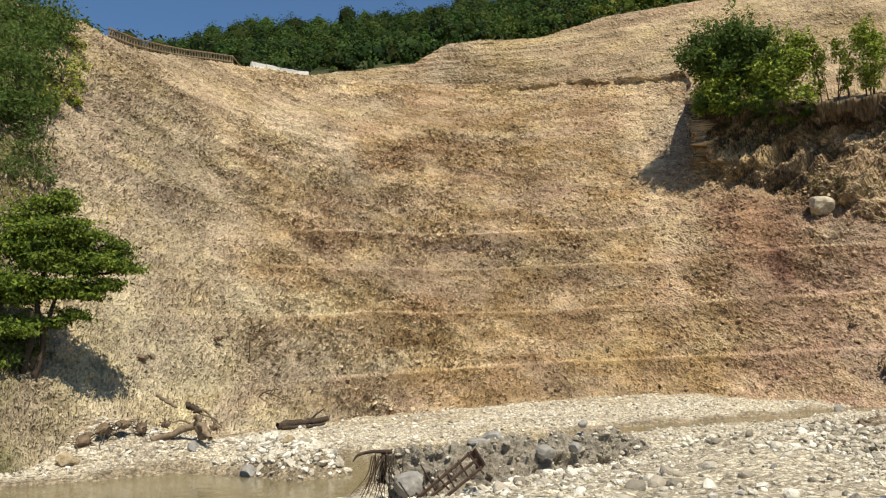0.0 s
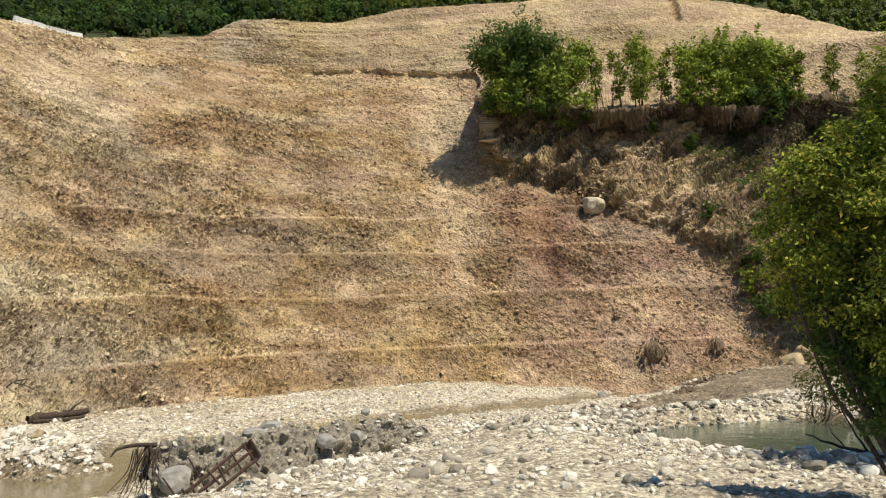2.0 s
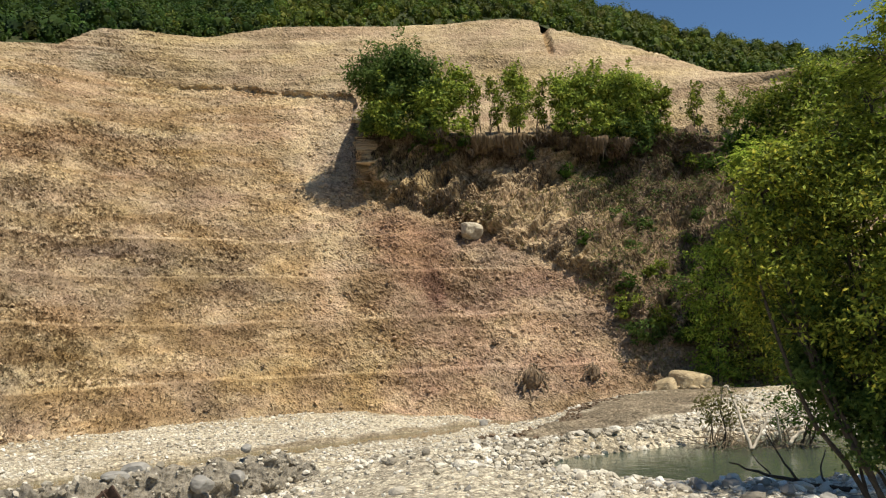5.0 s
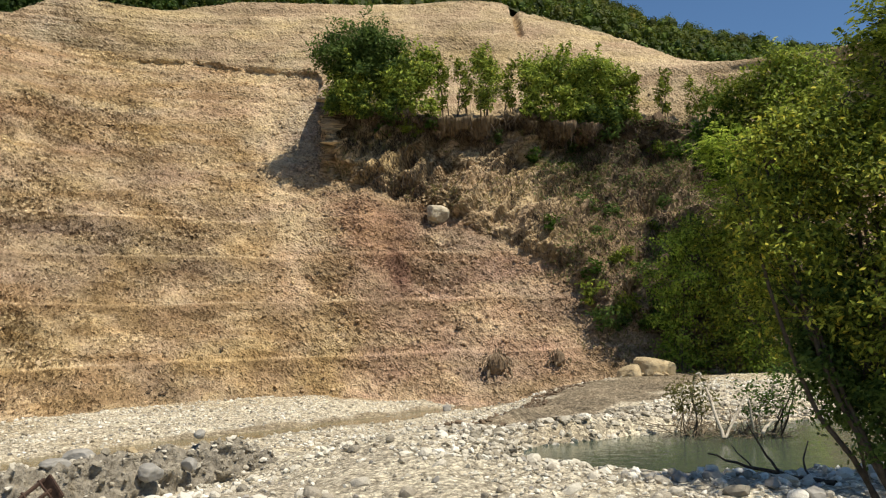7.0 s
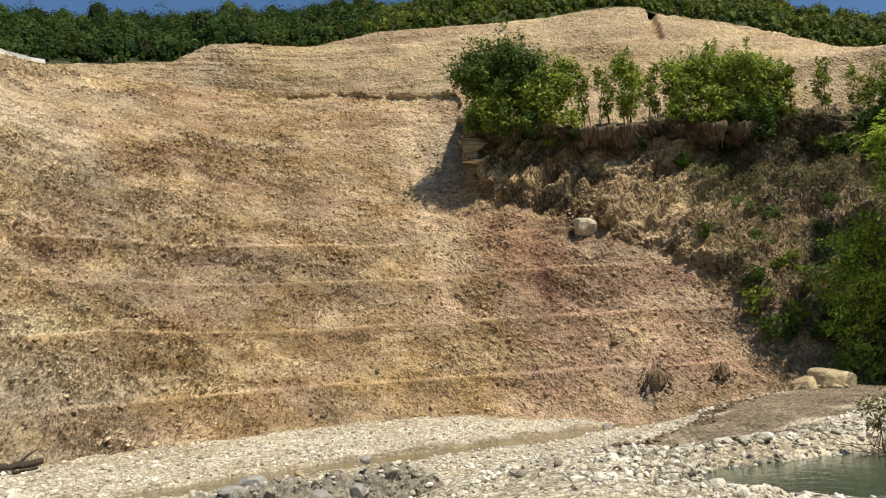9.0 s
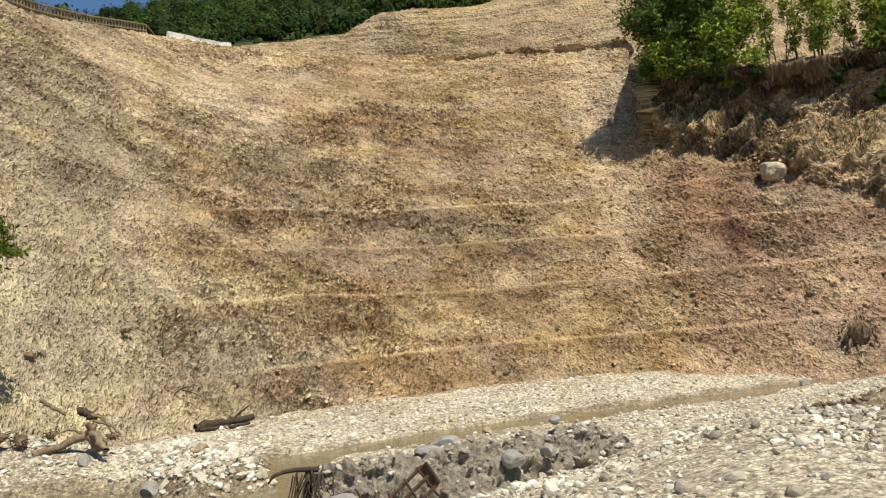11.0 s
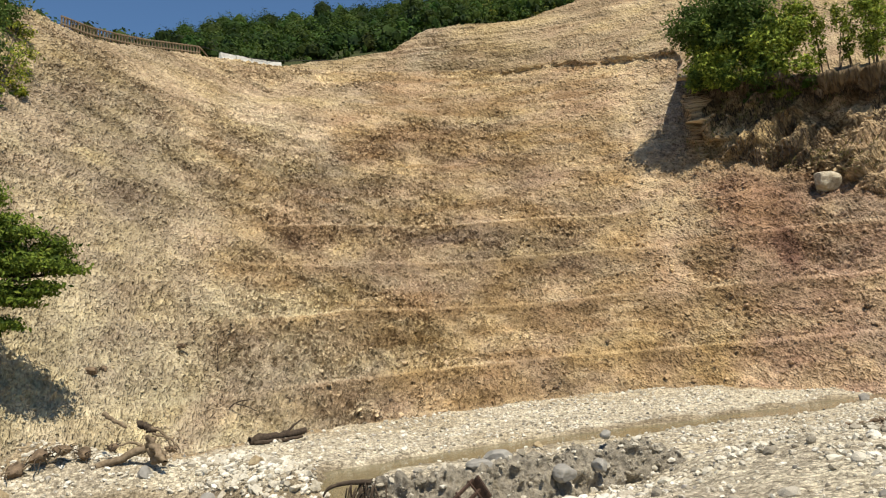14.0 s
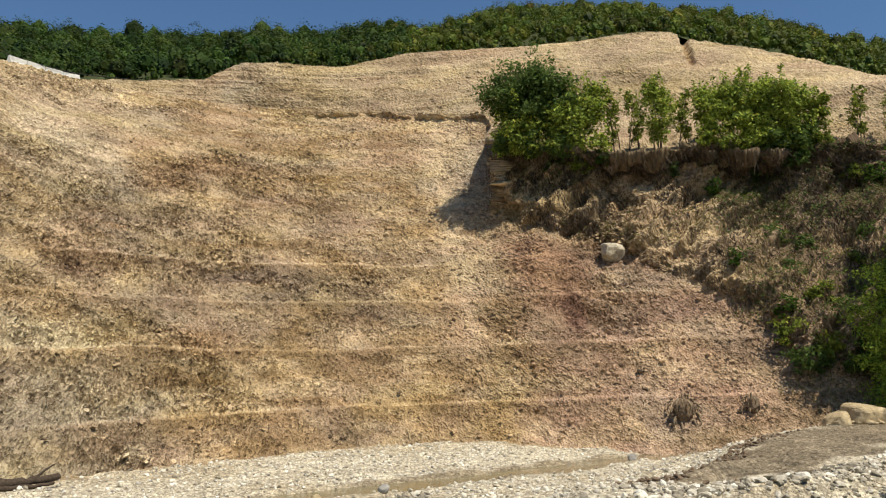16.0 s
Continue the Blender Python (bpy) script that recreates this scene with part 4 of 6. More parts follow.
def woody(name, label, category, base, stems, lobes, leaf_mat, leaf, per, seed, stem_r=0.06, droop=0.0, bark=None, fill=0.45, flat=1.0, group="", frond=0.0, shoots=0):
    """A tree or bush: tapered stems, limbs to every lobe of the crown, and a crown of many single leaves."""
    rng = np.random.default_rng(seed)
    base = np.array(base, float)
    ob = thing(name, label, category, base, group)
    bark = bark or M_BARK
    tips = []
    for k, stem in enumerate(stems):
        pts = [np.array(q, float) - base for q in stem]
        radii = np.linspace(stem_r, stem_r * 0.35, len(pts))
        v, f = tube(pts, radii, 8, stem_r * 0.3, rng)
        trunk = part("trunk" if len(stems) == 1 else "stem", mesh_from("trunk", v, f, bark, True), ob)
        tips += [(q, trunk) for q in pts[1:]]
    rel = []
    for c, rad3 in lobes:
        c = np.array(c, float) - base
        rad3 = (rad3, rad3, rad3 * flat) if not isinstance(rad3, tuple) else rad3
        rel.append((c, rad3))
        below = [q for q in tips if q[0][2] < c[2] + 0.3] or tips
        q, trunk = min(below, key=lambda w: np.linalg.norm(w[0] - c))
        m = (q + c) / 2 + rng.normal(0, 0.12 * rad3[0], 3) + np.array([0, 0, 0.1 * rad3[0]])
        limbs = [tube([q, m, c], [stem_r * 0.42, stem_r * 0.28, stem_r * 0.12], 6, stem_r * 0.3, rng)]
        for _ in range(5):
            e = c + rng.normal(0, 0.5, 3) * np.array(rad3)
            limbs.append(tube([m, (m + e) / 2 + rng.normal(0, 0.08 * rad3[0], 3), e], [stem_r * 0.2, stem_r * 0.13, stem_r * 0.05], 6))
        v, f = joined(limbs)
        part("branch", mesh_from("branch", v, f, bark, True), trunk)
    # each lobe breaks up into sprays of leaves, with gaps between them
    pts, cen = [], []
    for c, rad3 in rel:
        n_spray = max(5, int(9 * rad3[0] ** 0.8 * 2))
        d = rng.normal(0, 1, (n_spray, 3))
        d /= np.linalg.norm(d, axis=1, keepdims=True)
        sc = c + d * np.array(rad3) * (fill + (1.05 - fill) * rng.random((n_spray, 1)))
        n = max(20, int(per * rad3[0] * (rad3[0] + rad3[2]) / 2 / n_spray))
        spread = np.array(rad3) * np.array([0.25, 0.25, 0.15])
        for s0 in sc:
            pts.append(s0 + rng.normal(0, 1, (n, 3)) * spread)
            cen.append(np.tile(c - np.array([0, 0, rad3[2] * 0.6]), (n, 1)))
        for _ in range(shoots):
            a = c + np.array([*rng.normal(0, 0.6, 2), 0.35 + 0.3 * rng.random()]) * np.array(rad3)
            e = a + np.array([*rng.normal(0, 0.18, 2), 0.7 + 0.7 * rng.random()]) * rad3[0]
            u = rng.random((max(16, n // 2), 1))
            pts.append(a + (e - a) * u + rng.normal(0, 1, (len(u), 3)) * (0.16 * rad3[0] * (1.1 - 0.8 * u)))
            cen.append(np.tile(a - np.array([0, 0, 0.3]), (len(u), 1)))
    pts, cen = np.concatenate(pts), np.concatenate(cen)
    if frond:
        pick = rng.permutation(len(pts))[:len(pts) // 14]
        v, f = fronds(pts[pick], cen[pick], frond, rng)
    else:
        v, f = leaf_cloud(pts, leaf * (0.6 + 0.8 * rng.random(len(pts))), cen, rng, 0.42, droop, 0.75, 0.45)
    tagged(part("crown", mesh_from("crown", v, f, leaf_mat), ob), kind="stuff")
    return ob


def blades(centres, up, length, width, rng, bend=0.35):
    """Thin grass blades or rootlets from the centres."""
    n = len(centres)
    d = up + rng.normal(0, bend, (n, 3))
    d /= np.linalg.norm(d, axis=1, keepdims=True)
    s = np.cross(d, rng.normal(0, 1, (n, 3)))
    s /= np.linalg.norm(s, axis=1, keepdims=True) + 1e-9
    L = (length * (0.5 + rng.random(n)))[:, None]
    s = s * width
    tip = centres + d * L + rng.normal(0, 0.12, (n, 3)) * L
    v = np.stack([centres - s, centres + s, tip + s * 0.35, tip - s * 0.35], 1).reshape(-1, 3)
    return v, np.arange(4 * n).reshape(-1, 4)


# ---------------------------------------------------------------- the crest: fence, barriers, cable
def rim_place(b, back=0.0, lift=0.0):
    r, z = float(curve(b, B_RIM, R_RIM)), float(curve(b, B_RIM, Z_RIM))
    return P(b, r + back, z + lift)


def bar_between(a, b, w, h):
    """A squared bar from a to b, chamfered along its edges."""
    a, b = np.array(a, float), np.array(b, float)
    d = (b - a) / np.linalg.norm(b - a)
    s = np.cross(d, (0, 0, 1) if abs(d[2]) < 0.9 else (0, 1, 0))
    s /= np.linalg.norm(s)
    u = np.cross(s, d)
    ring = [(-1, -0.7), (-0.7, -1), (0.7, -1), (1, -0.7), (1, 0.7), (0.7, 1), (-0.7, 1), (-1, 0.7)]
    v = np.array([e + s * x * w / 2 + u * y * h / 2 for e in (a, b) for x, y in ring])
    f = [[k, (k + 1) % 8, (k + 1) % 8 + 8, k + 8] for k in range(8)]
    f += [[0, 7, 6, 1], [1, 6, 5, 2], [2, 5, 4, 3], [8, 9, 14, 15], [9, 10, 13, 14], [10, 11, 12, 13]]
    return v, np.array(f)


def part_np(name, vf, mat, parent, label="", shade_smooth=False):
    off = np.array(parent.location)
    return part(name, mesh_from(name, vf[0] - off, vf[1], mat, shade_smooth), parent, label)


rng = np.random.default_rng(12)
fence_b = np.linspace(-23.2, -14.8, 46)
fence = thing("fence", "weathered timber picket fence along the crest", "fence", rim_place(-19, 0.2))
tops = [rim_place(b, 0.3, 0.05) for b in fence_b]
for k, q in enumerate(tops):
    h = 0.78 + 0.05 * rng.random()
    part_np("picket", bar_between(q - [0, 0, 0.3], q + [rng.normal(0, 0.02), rng.normal(0, 0.02), h], 0.13, 0.09), M_FENCE, fence)
for lift in (0.72, 0.14):
    for k in range(0, 45, 9):
        a, c = tops[k], tops[min(k + 9, 45)]
        part_np("rail", bar_between(a + [0.05, -0.1, lift], c + [0.05, -0.1, lift], 0.08, 0.12), M_FENCE, fence)
part_np("brace", bar_between(tops[-1] + [0, 0, 0.75], rim_place(-14.3, 0.3, 0.0), 0.1, 0.1), M_FENCE, fence)

bb_edges = np.linspace(-13.5, -9.4, 5)
for k in range(4):
    a, c = rim_place(bb_edges[k] + 0.03, 0.6, 0.0), rim_place(bb_edges[k + 1] - 0.03, 0.6, 0.0)
    d = (c - a) / np.linalg.norm(c - a)
    s = np.cross(d, (0, 0, 1))
    s /= np.linalg.norm(s)
    prof = [(-0.3, -0.4), (0.3, -0.4), (0.3, 0.12), (0.16, 0.3), (0.1, 0.72), (0.07, 0.75), (-0.07, 0.75), (-0.1, 0.72), (-0.16, 0.3), (-0.3, 0.12)]
    bm = bmesh.new()
    rings = [[bm.verts.new(e + s * x + np.array([0, 0, z + (0, 0.03, -0.05, -0.12)[k]])) for x, z in prof] for e in (a, c)]
    for i in range(10):
        bm.faces.new((rings[0][i], rings[0][(i + 1) % 10], rings[1][(i + 1) % 10], rings[1][i]))
    bm.faces.new(rings[0][::-1])
    bm.faces.new(rings[1])
    bmesh.ops.recalc_face_normals(bm, faces=bm.faces)
    tagged(new("concrete_barrier", bm_mesh("concrete_barrier", bm, M_CONCRETE, False)), "pale precast concrete road barrier half sunk in the crest", "barrier", "barriers on the crest")
cab = [rim_place(-14.7, 0.5, 0.9), rim_place(-12, 0.5, 0.75), rim_place(-9, 0.6, 0.8), rim_place(-5.2, 0.6, 1.5)]
v, f = tube(cab, [0.03] * 4, 6)
tagged(new("cable", mesh_from("cable", v, f, M_CABLE, True)), "thin black cable strung along the crest", "cable")
cp = rim_place(-5.2, 0.6, 0)
v, f = tube([cp - [0, 0, 0.4], cp + [0.02, 0, 1.55]], [0.04, 0.035], 8)
tagged(new("post", mesh_from("post", v, f, M_FENCE, True)), "thin wooden post holding the cable", "post")

# ---------------------------------------------------------------- the spur: bushes, saplings, shrubs, rock
def terrace_bush(label, spots, mat, seed, name="bush", leaf=0.16, per=720, stem_r=0.07, flat=1.0, n_stems=4, fill=0.45):
    """spots: bearing, elevation reference (r, z) and radius of each lobe; it stands on the spur's brow."""
    rng = np.random.default_rng(seed)
    lobes = []
    for b, r0, z0, rad in spots:
        r = float(curve(b, B_RIM, R_RIM)) + 0.3
        lobes.append((P(b, r, EYE_Z + (z0 - EYE_Z) / r0 * r), rad * 1.12))
    mb = float(np.mean([s[0] for s in spots]))
    if name == "bush":
        for b in np.linspace(min(s[0] for s in spots), max(s[0] for s in spots), 3):
            lobes.append((rim_place(b, -0.2, 0.4), 0.6 * spots[0][3]))
    else:
        for sb, _, _, rad in spots[:2]:
            lobes += [(rim_place(sb, 0.3, 1.2), rad * 0.7)]
    base = rim_place(mb, 0.8, -0.1)
    stems = []
    for k in range(n_stems):
        top = lobes[k % len(lobes)][0]
        foot = base + np.array([*rng.normal(0, 0.35, 2), -0.2])
        stems.append([foot, foot * 0.6 + top * 0.4 + [0, 0, 0.3], top])
    return woody(name, label, "bush", base, stems, lobes, mat, leaf, per, seed, stem_r, flat=flat, fill=fill, group="bushes on the spur", shoots=4 if mat is not M_LEAF_DARK else 2)


terrace_bush("large dark green bush on the brow of the spur", [(19.0, 72.5, 28.6, 1.6), (20.2, 72, 29.6, 1.7), (19.9, 72, 27.6, 1.7), (21.6, 70.5, 28.6, 1.5), (22.6, 70.0, 27.4, 1.5), (21.2, 71, 26.8, 1.5)], M_LEAF_DARK, 31, per=900)
terrace_bush("bright green round bush hanging over the cliff", [(19.4, 72.6, 25.3, 1.3), (20.4, 72, 24.6, 1.3), (20.8, 71.5, 25.9, 1.2), (19.0, 72.6, 24.4, 0.9)], M_LEAF_BUSH, 32)
terrace_bush("green acacia bush on the brow of the spur", [(23.0, 69.5, 26.2, 1.5), (24.2, 69, 26.3, 1.5), (23.5, 69, 24.4, 1.4), (25.0, 68, 25.2, 1.2), (22.4, 70, 25.0, 1.2), (25.3, 68, 26.8, 0.9)], M_LEAF_BUSH, 33)
terrace_bush("thin green sapling with bare lower stems", [(26.2, 67.3, 25.6, 0.6), (26.4, 67.3, 24.7, 0.5), (26.0, 67.3, 26.4, 0.4)], M_LEAF_HILL, 34, "sapling", 0.12, 800, 0.05, 1.5)
terrace_bush("thin green sapling with sparse leaves", [(27.7, 66.1, 24.9, 0.55), (28.0, 66.1, 24.0, 0.5), (27.5, 66.1, 25.7, 0.35)], M_LEAF_HILL, 35, "sapling", 0.12, 800, 0.05, 1.5)
terrace_bush("upright bright green acacia sapling", [(29.0, 66, 25.0, 0.95), (29.5, 66, 24.0, 0.9), (29.2, 66, 26.1, 0.7), (29.9, 66, 25.3, 0.6), (28.7, 66, 26.3, 0.4)], M_LEAF_BUSH, 36, "sapling", 0.13, 900, 0.06, 1.35)
terrace_bush("slim green sapling beside larger bushes", [(31.0, 66, 24.4, 0.5), (31.2, 66, 25.2, 0.4), (30.8, 66, 23.4, 0.6)], M_LEAF_HILL, 37, "sapling", 0.12, 800, 0.05, 1.5)
terrace_bush("broad green acacia bush on the spur", [(32.5, 66, 24.3, 1.2), (33.6, 66, 24.9, 1.2), (33.0, 66, 23.2, 1.1), (34.6, 66.2, 25.0, 1.2), (34.3, 66.2, 23.6, 1.2), (32.2, 66, 25.3, 0.6)], M_LEAF_BUSH, 38, per=900)
terrace_bush("dense green acacia bush on the spur", [(35.8, 66.6, 24.9, 1.3), (36.8, 66.9, 25.0, 1.2), (36.4, 66.9, 23.4, 1.3), (37.6, 67.2, 23.4, 1.2), (38.0, 67.3, 24.6, 1.1), (37.2, 67, 22.0, 1.2), (35.6, 66.6, 22.6, 1.1)], M_LEAF_BUSH, 39, per=900)
terrace_bush("low dark green bush under the acacias", [(36.2, 66.8, 21.2, 1.1), (37.4, 67, 20.6, 1.2), (38.2, 67.3, 21.8, 1.0)], M_LEAF_DARK, 40, per=900)
terrace_bush("small bright green bush at the cliff edge", [(38.9, 67.5, 23.8, 0.8), (39.2, 67.5, 22.9, 0.8), (39.6, 67.6, 24.4, 0.5)], M_LEAF_HILL, 41, per=800)
terrace_bush("slender green sapling on bare ground", [(41.5, 69.6, 24.0, 0.5), (41.7, 69.6, 24.9, 0.4), (41.4, 69.6, 23.2, 0.5)], M_LEAF_HILL, 42, "sapling", 0.12, 800, 0.05, 1.6)
terrace_bush("sparse yellow-green saplings on bare ground", [(43.3, 71.4, 24.2, 0.6), (43.9, 71.6, 23.4, 0.7), (44.7, 72.6, 24.2, 0.8), (45.3, 73, 23.6, 0.8)], M_LEAF_HILL, 43, "sapling", 0.12, 700, 0.05, 1.4)

cliff_spots = [(35.4, 65, 18.6, 1.0), (34.3, 65, 16.6, 0.8), (35.8, 65, 14.0, 0.9), (33.9, 65, 12.4, 0.7), (39.0, 65, 15.3, 0.7), (40.2, 65, 11.8, 0.9), (36.9, 65, 11.4, 0.8), (42.4, 65, 17.4, 1.1), (43.8, 65, 16.6, 1.2),
               (36.5, 65, 7.0, 1.0), (37.2, 65, 5.2, 1.1), (36.4, 65, 8.6, 0.8), (41.4, 65, 13.6, 0.7), (38.3, 65, 9.6, 0.9), (39.6, 65, 8.2, 0.9), (32.6, 65, 17.8, 0.6), (30.0, 65, 19.4, 0.5), (24.0, 65, 20.3, 0.8), (22.3, 65, 20.2, 0.7),
               (41.6, 65, 9.4, 1.1), (43.0, 65, 11.5, 1.2), (38.4, 65, 6.0, 0.9), (40.2, 65, 5.0, 1.0), (25.6, 65, 20.6, 0.6), (37.8, 65, 13.2, 0.7), (40.9, 65, 18.0, 0.8)]
for k, (b, r, z, rad) in enumerate(cliff_spots):
    q = ray_place(b, r, z)
    out = np.array([math.sin(radians(b)), math.cos(radians(b)), 0.0])
    lobes = [(q - out * 0.4 + [0, 0, 0.2], (rad, rad, rad * 0.8)), (q - out * 0.2 + [rad * 0.7, 0, -rad * 0.5], (rad * 0.7, rad * 0.7, rad * 0.55)), (q - out * 0.3 + [-rad * 0.6, 0, -rad * 0.35], (rad * 0.6, rad * 0.6, rad * 0.5))]
    foot = q + out * 0.3 - [0, 0, 0.3]
    woody("shrub", "dark green shrub clinging to the cliff" if k % 3 else "green bramble shrub on the steep bank", "shrub", foot, [[foot, (foot + lobes[0][0]) / 2, lobes[0][0]]], lobes,
          (M_LEAF_DARK, M_LEAF_HILL, M_LEAF_DARK, M_LEAF_WOOD)[k % 4], 0.13, 520, 60 + k, 0.05, group="shrubs on the cliff")

# dry roots and grass hanging down the steep face
rng = np.random.default_rng(77)
pick = np.where((spur_w > 0.5) & (VV < 1.0) & (BB < 50))[0]
pick = rng.choice(pick, 15000)
keep = fbm(base[pick] * 0.3, 3, 88) + 0.7 * smooth(28, 36, BB[pick]) + 0.3 * smooth(24, 20, BB[pick]) + 0.8 * smooth(0.85, 0.95, VV[pick]) > 0.25
pick = pick[keep]
v, f = blades(ground_pts[pick] + nrm[pick] * 0.06, np.array([0, -0.25, -1.0]), np.full(len(pick), 0.75), 0.028, rng)
tagged(new("hanging_roots", mesh_from("hanging_roots", v, f, M_DARKWOOD)), "dry roots and dead grass hanging down the cliff", "roots", kind="stuff")
pick = np.where((spur_w > 0.4) | ((BB > 34) & (VV < 1.1) & (VV > 0.02)))[0]
pick = rng.choice(pick, 9000)
keep = fbm(base[pick] * 0.35, 3, 89) + 0.25 * smooth(30, 38, BB[pick]) > 0.1
pick = pick[keep]
v, f = blades(ground_pts[pick] + nrm[pick] * 0.02, np.array([0, -0.5, 0.6]), np.full(len(pick), 0.4), 0.03, rng, 0.5)
tagged(new("cliff_grass", mesh_from("cliff_grass", v, f, M_GRASS)), "patchy dry grass on the steep bank", "grass", kind="stuff")
# dark thicket over the right part of the cliff
pick = np.where((BB > 32.5) & (BB < 52) & (VV > 0.1) & (VV < 1.02))[0]
pick = rng.choice(pick, 42000)
dens = 0.25 + 0.9 * fbm(base[pick] * 0.28, 3, 92) + 0.5 * smooth(34, 40, BB[pick])
pick = pick[rng.random(len(pick)) < dens]
c = ground_pts[pick] + nrm[pick] * (0.1 + 0.45 * rng.random((len(pick), 1)) ** 2) + rng.normal(0, 0.08, (len(pick), 3))
v, f = leaf_cloud(c, 0.06 + 0.07 * rng.random(len(c)), ground_pts[pick] - nrm[pick], rng, 0.45)
half = len(c) // 2
tagged(new("thicket", mesh_from("thicket", v[:4 * half], f[:half], M_LEAF_DARK)), "dark green creepers over the cliff", "thicket", kind="stuff")
tagged(new("dead_creepers", mesh_from("dead_creepers", v[4 * half:], f[half:] - 4 * half, M_DEADLEAF)), "dead brown creepers over the cliff", "thicket", kind="stuff")
q = ray_place(25.6, 62.5, 12.5)
place_boulder("pale weathered boulder lodged below the cliff", q + [0, -0.5, 0.3], (1.0, 0.8, 0.75), M_PALEROCK, 5, 20, blocky=1.15, square=0.7)

# ---------------------------------------------------------------- the right bank: bushes and trees
def bank_tree(name, label, cat, spots, mat, seed, base, leaf, per, stem_r, n_stems=4, droop=0.0, fill=0.45, group="trees on the bank", frond=0.0):
    rng = np.random.default_rng(seed)
    lobes = [(P(b, r, z), rad) for b, r, z, rad in spots]
    base = np.array(base, float)
    stems = []
    order = sorted(range(len(lobes)), key=lambda i: -lobes[i][0][2])
    for k in range(n_stems):
        top = lobes[order[(k * 2) % len(lobes)]][0]
        foot = base + np.array([*rng.normal(0, 0.12 + stem_r, 2), -0.25])
        mid = foot * 0.55 + top * 0.45 + np.array([*rng.normal(0, 0.15, 2), 0.25])
        stems.append([foot, foot * 0.85 + mid * 0.15 + [0, 0, 0.3], mid, top])
    return woody(name, label, cat, base, stems, lobes, mat, leaf, per, seed, stem_r, droop, fill=fill, group=group, frond=frond)


def on_ground(b, r, sink=0.05):
    q = P(b, r, 0)
    q[2] = gz_at(q[0], q[1]) - sink
    return q


def far_bank(spots):
    """Crown spots, by bearing, height over the track seen at 48 m, and size, for bushes at the foot of the bank."""
    return [(b, 57.0, EYE_Z + (z - EYE_Z) * 57 / 48, rad * 1.18) for b, z, rad in spots]


bank_tree("bush", "tall bright green bush on the far bank", "bush", far_bank([(41.4, 8.2, 1.2), (42.4, 9.0, 1.2), (40.7, 6.4, 1.1), (41.6, 5.4, 1.2), (42.6, 6.6, 1.3), (41.8, 3.6, 1.0), (40.9, 4.4, 0.9), (41.0, 2.6, 0.9), (42.2, 2.2, 1.0), (40.2, 2.0, 0.7)]), M_LEAF_BRIGHT, 101, ray_place(41.6, 57, 1.6), 0.12, 560, 0.06)
bank_tree("bush", "broad olive green bush on the far bank", "bush", far_bank([(44.0, 8.8, 1.4), (45.4, 8.6, 1.4), (44.6, 6.6, 1.5), (43.4, 5.0, 1.3), (45.2, 4.4, 1.4), (44.0, 3.0, 1.2), (43.2, 2.2, 1.0), (45.2, 2.2, 1.1)]), M_LEAF_NEAR, 102, ray_place(44.4, 57, 1.6), 0.12, 560, 0.06)
bank_tree("bush", "green bush beside the track", "bush", far_bank([(46.6, 8.4, 1.5), (48.2, 8.8, 1.6), (47.2, 6.0, 1.5), (46.2, 3.8, 1.3), (48.6, 4.8, 1.6), (46.8, 2.2, 1.2), (48.4, 2.4, 1.3)]), M_LEAF_BRIGHT, 103, ray_place(47.2, 57, 1.6), 0.12, 520, 0.07)
for k, (spots, b, r) in enumerate([
        ([(44.4, 64, 18.6, 1.6), (45.6, 63, 19.4, 1.8), (45.0, 63, 16.4, 1.7), (46.2, 62, 15.0, 1.7)], 45.2, 63),
        ([(46.6, 62, 20.6, 1.8), (47.8, 61, 21.0, 1.9), (47.2, 61, 18.4, 1.9), (48.4, 61, 16.6, 2.0), (46.8, 61, 14.6, 1.6)], 47.4, 61),
        ([(49.4, 61, 21.8, 2.0), (50.8, 61, 20.6, 2.0), (49.8, 60, 18.4, 2.2), (51.4, 60, 16.2, 2.2), (49.6, 60, 14.0, 2.0)], 50.2, 60)]):
    foot = ray_place(b, r, 11.0)
    bank_tree("tree", "dark green tree on the steep bank" if k % 2 else "green leafy tree on the steep bank", "tree", spots, (M_LEAF_WOOD, M_LEAF_HILL, M_LEAF_BUSH, M_LEAF_WOOD)[k], 110 + k, foot, 0.17, 420, 0.14, 3)

def beside_bar(spots):
    """Crown spots, given as seen at 18 m from the bar's middle, for the trees that stand close beside it."""
    return [(b, r * 0.55, 3.05 + (z - 3.05) * 0.55, rad * 0.55) for b, r, z, rad in spots]


tall_spots = [(48.6, 18.5, 7.9, 0.6), (50.6, 18, 8.6, 0.7), (49.4, 18.4, 7.9, 0.7), (48.2, 18.6, 7.2, 0.5), (51.4, 18, 8.4, 0.9), (50.2, 18.2, 7.3, 0.9), (52.6, 18, 9.6, 0.9), (48.9, 18.6, 6.7, 0.8), (51.5, 18, 6.6, 1.0)]
bank_tree("tree", "tall tree with drooping feathery green leaves", "tree", beside_bar(tall_spots), M_LEAF_BUSH, 121, on_ground(51.5, 10.4), 0.035, 8000, 0.04, 6, 0.5, 0.3, frond=0.25)
leafy_spots = [(44.8, 12.2, 1.0), (46.0, 11.6, 1.2), (47.4, 11.6, 1.3), (45.6, 10.2, 1.3), (47.2, 9.6, 1.5), (45.0, 9.0, 1.0), (46.6, 8.4, 1.3), (48.8, 10.3, 1.4), (48.6, 8.2, 1.3), (46.4, 6.6, 1.3), (45.2, 7.2, 1.0)]
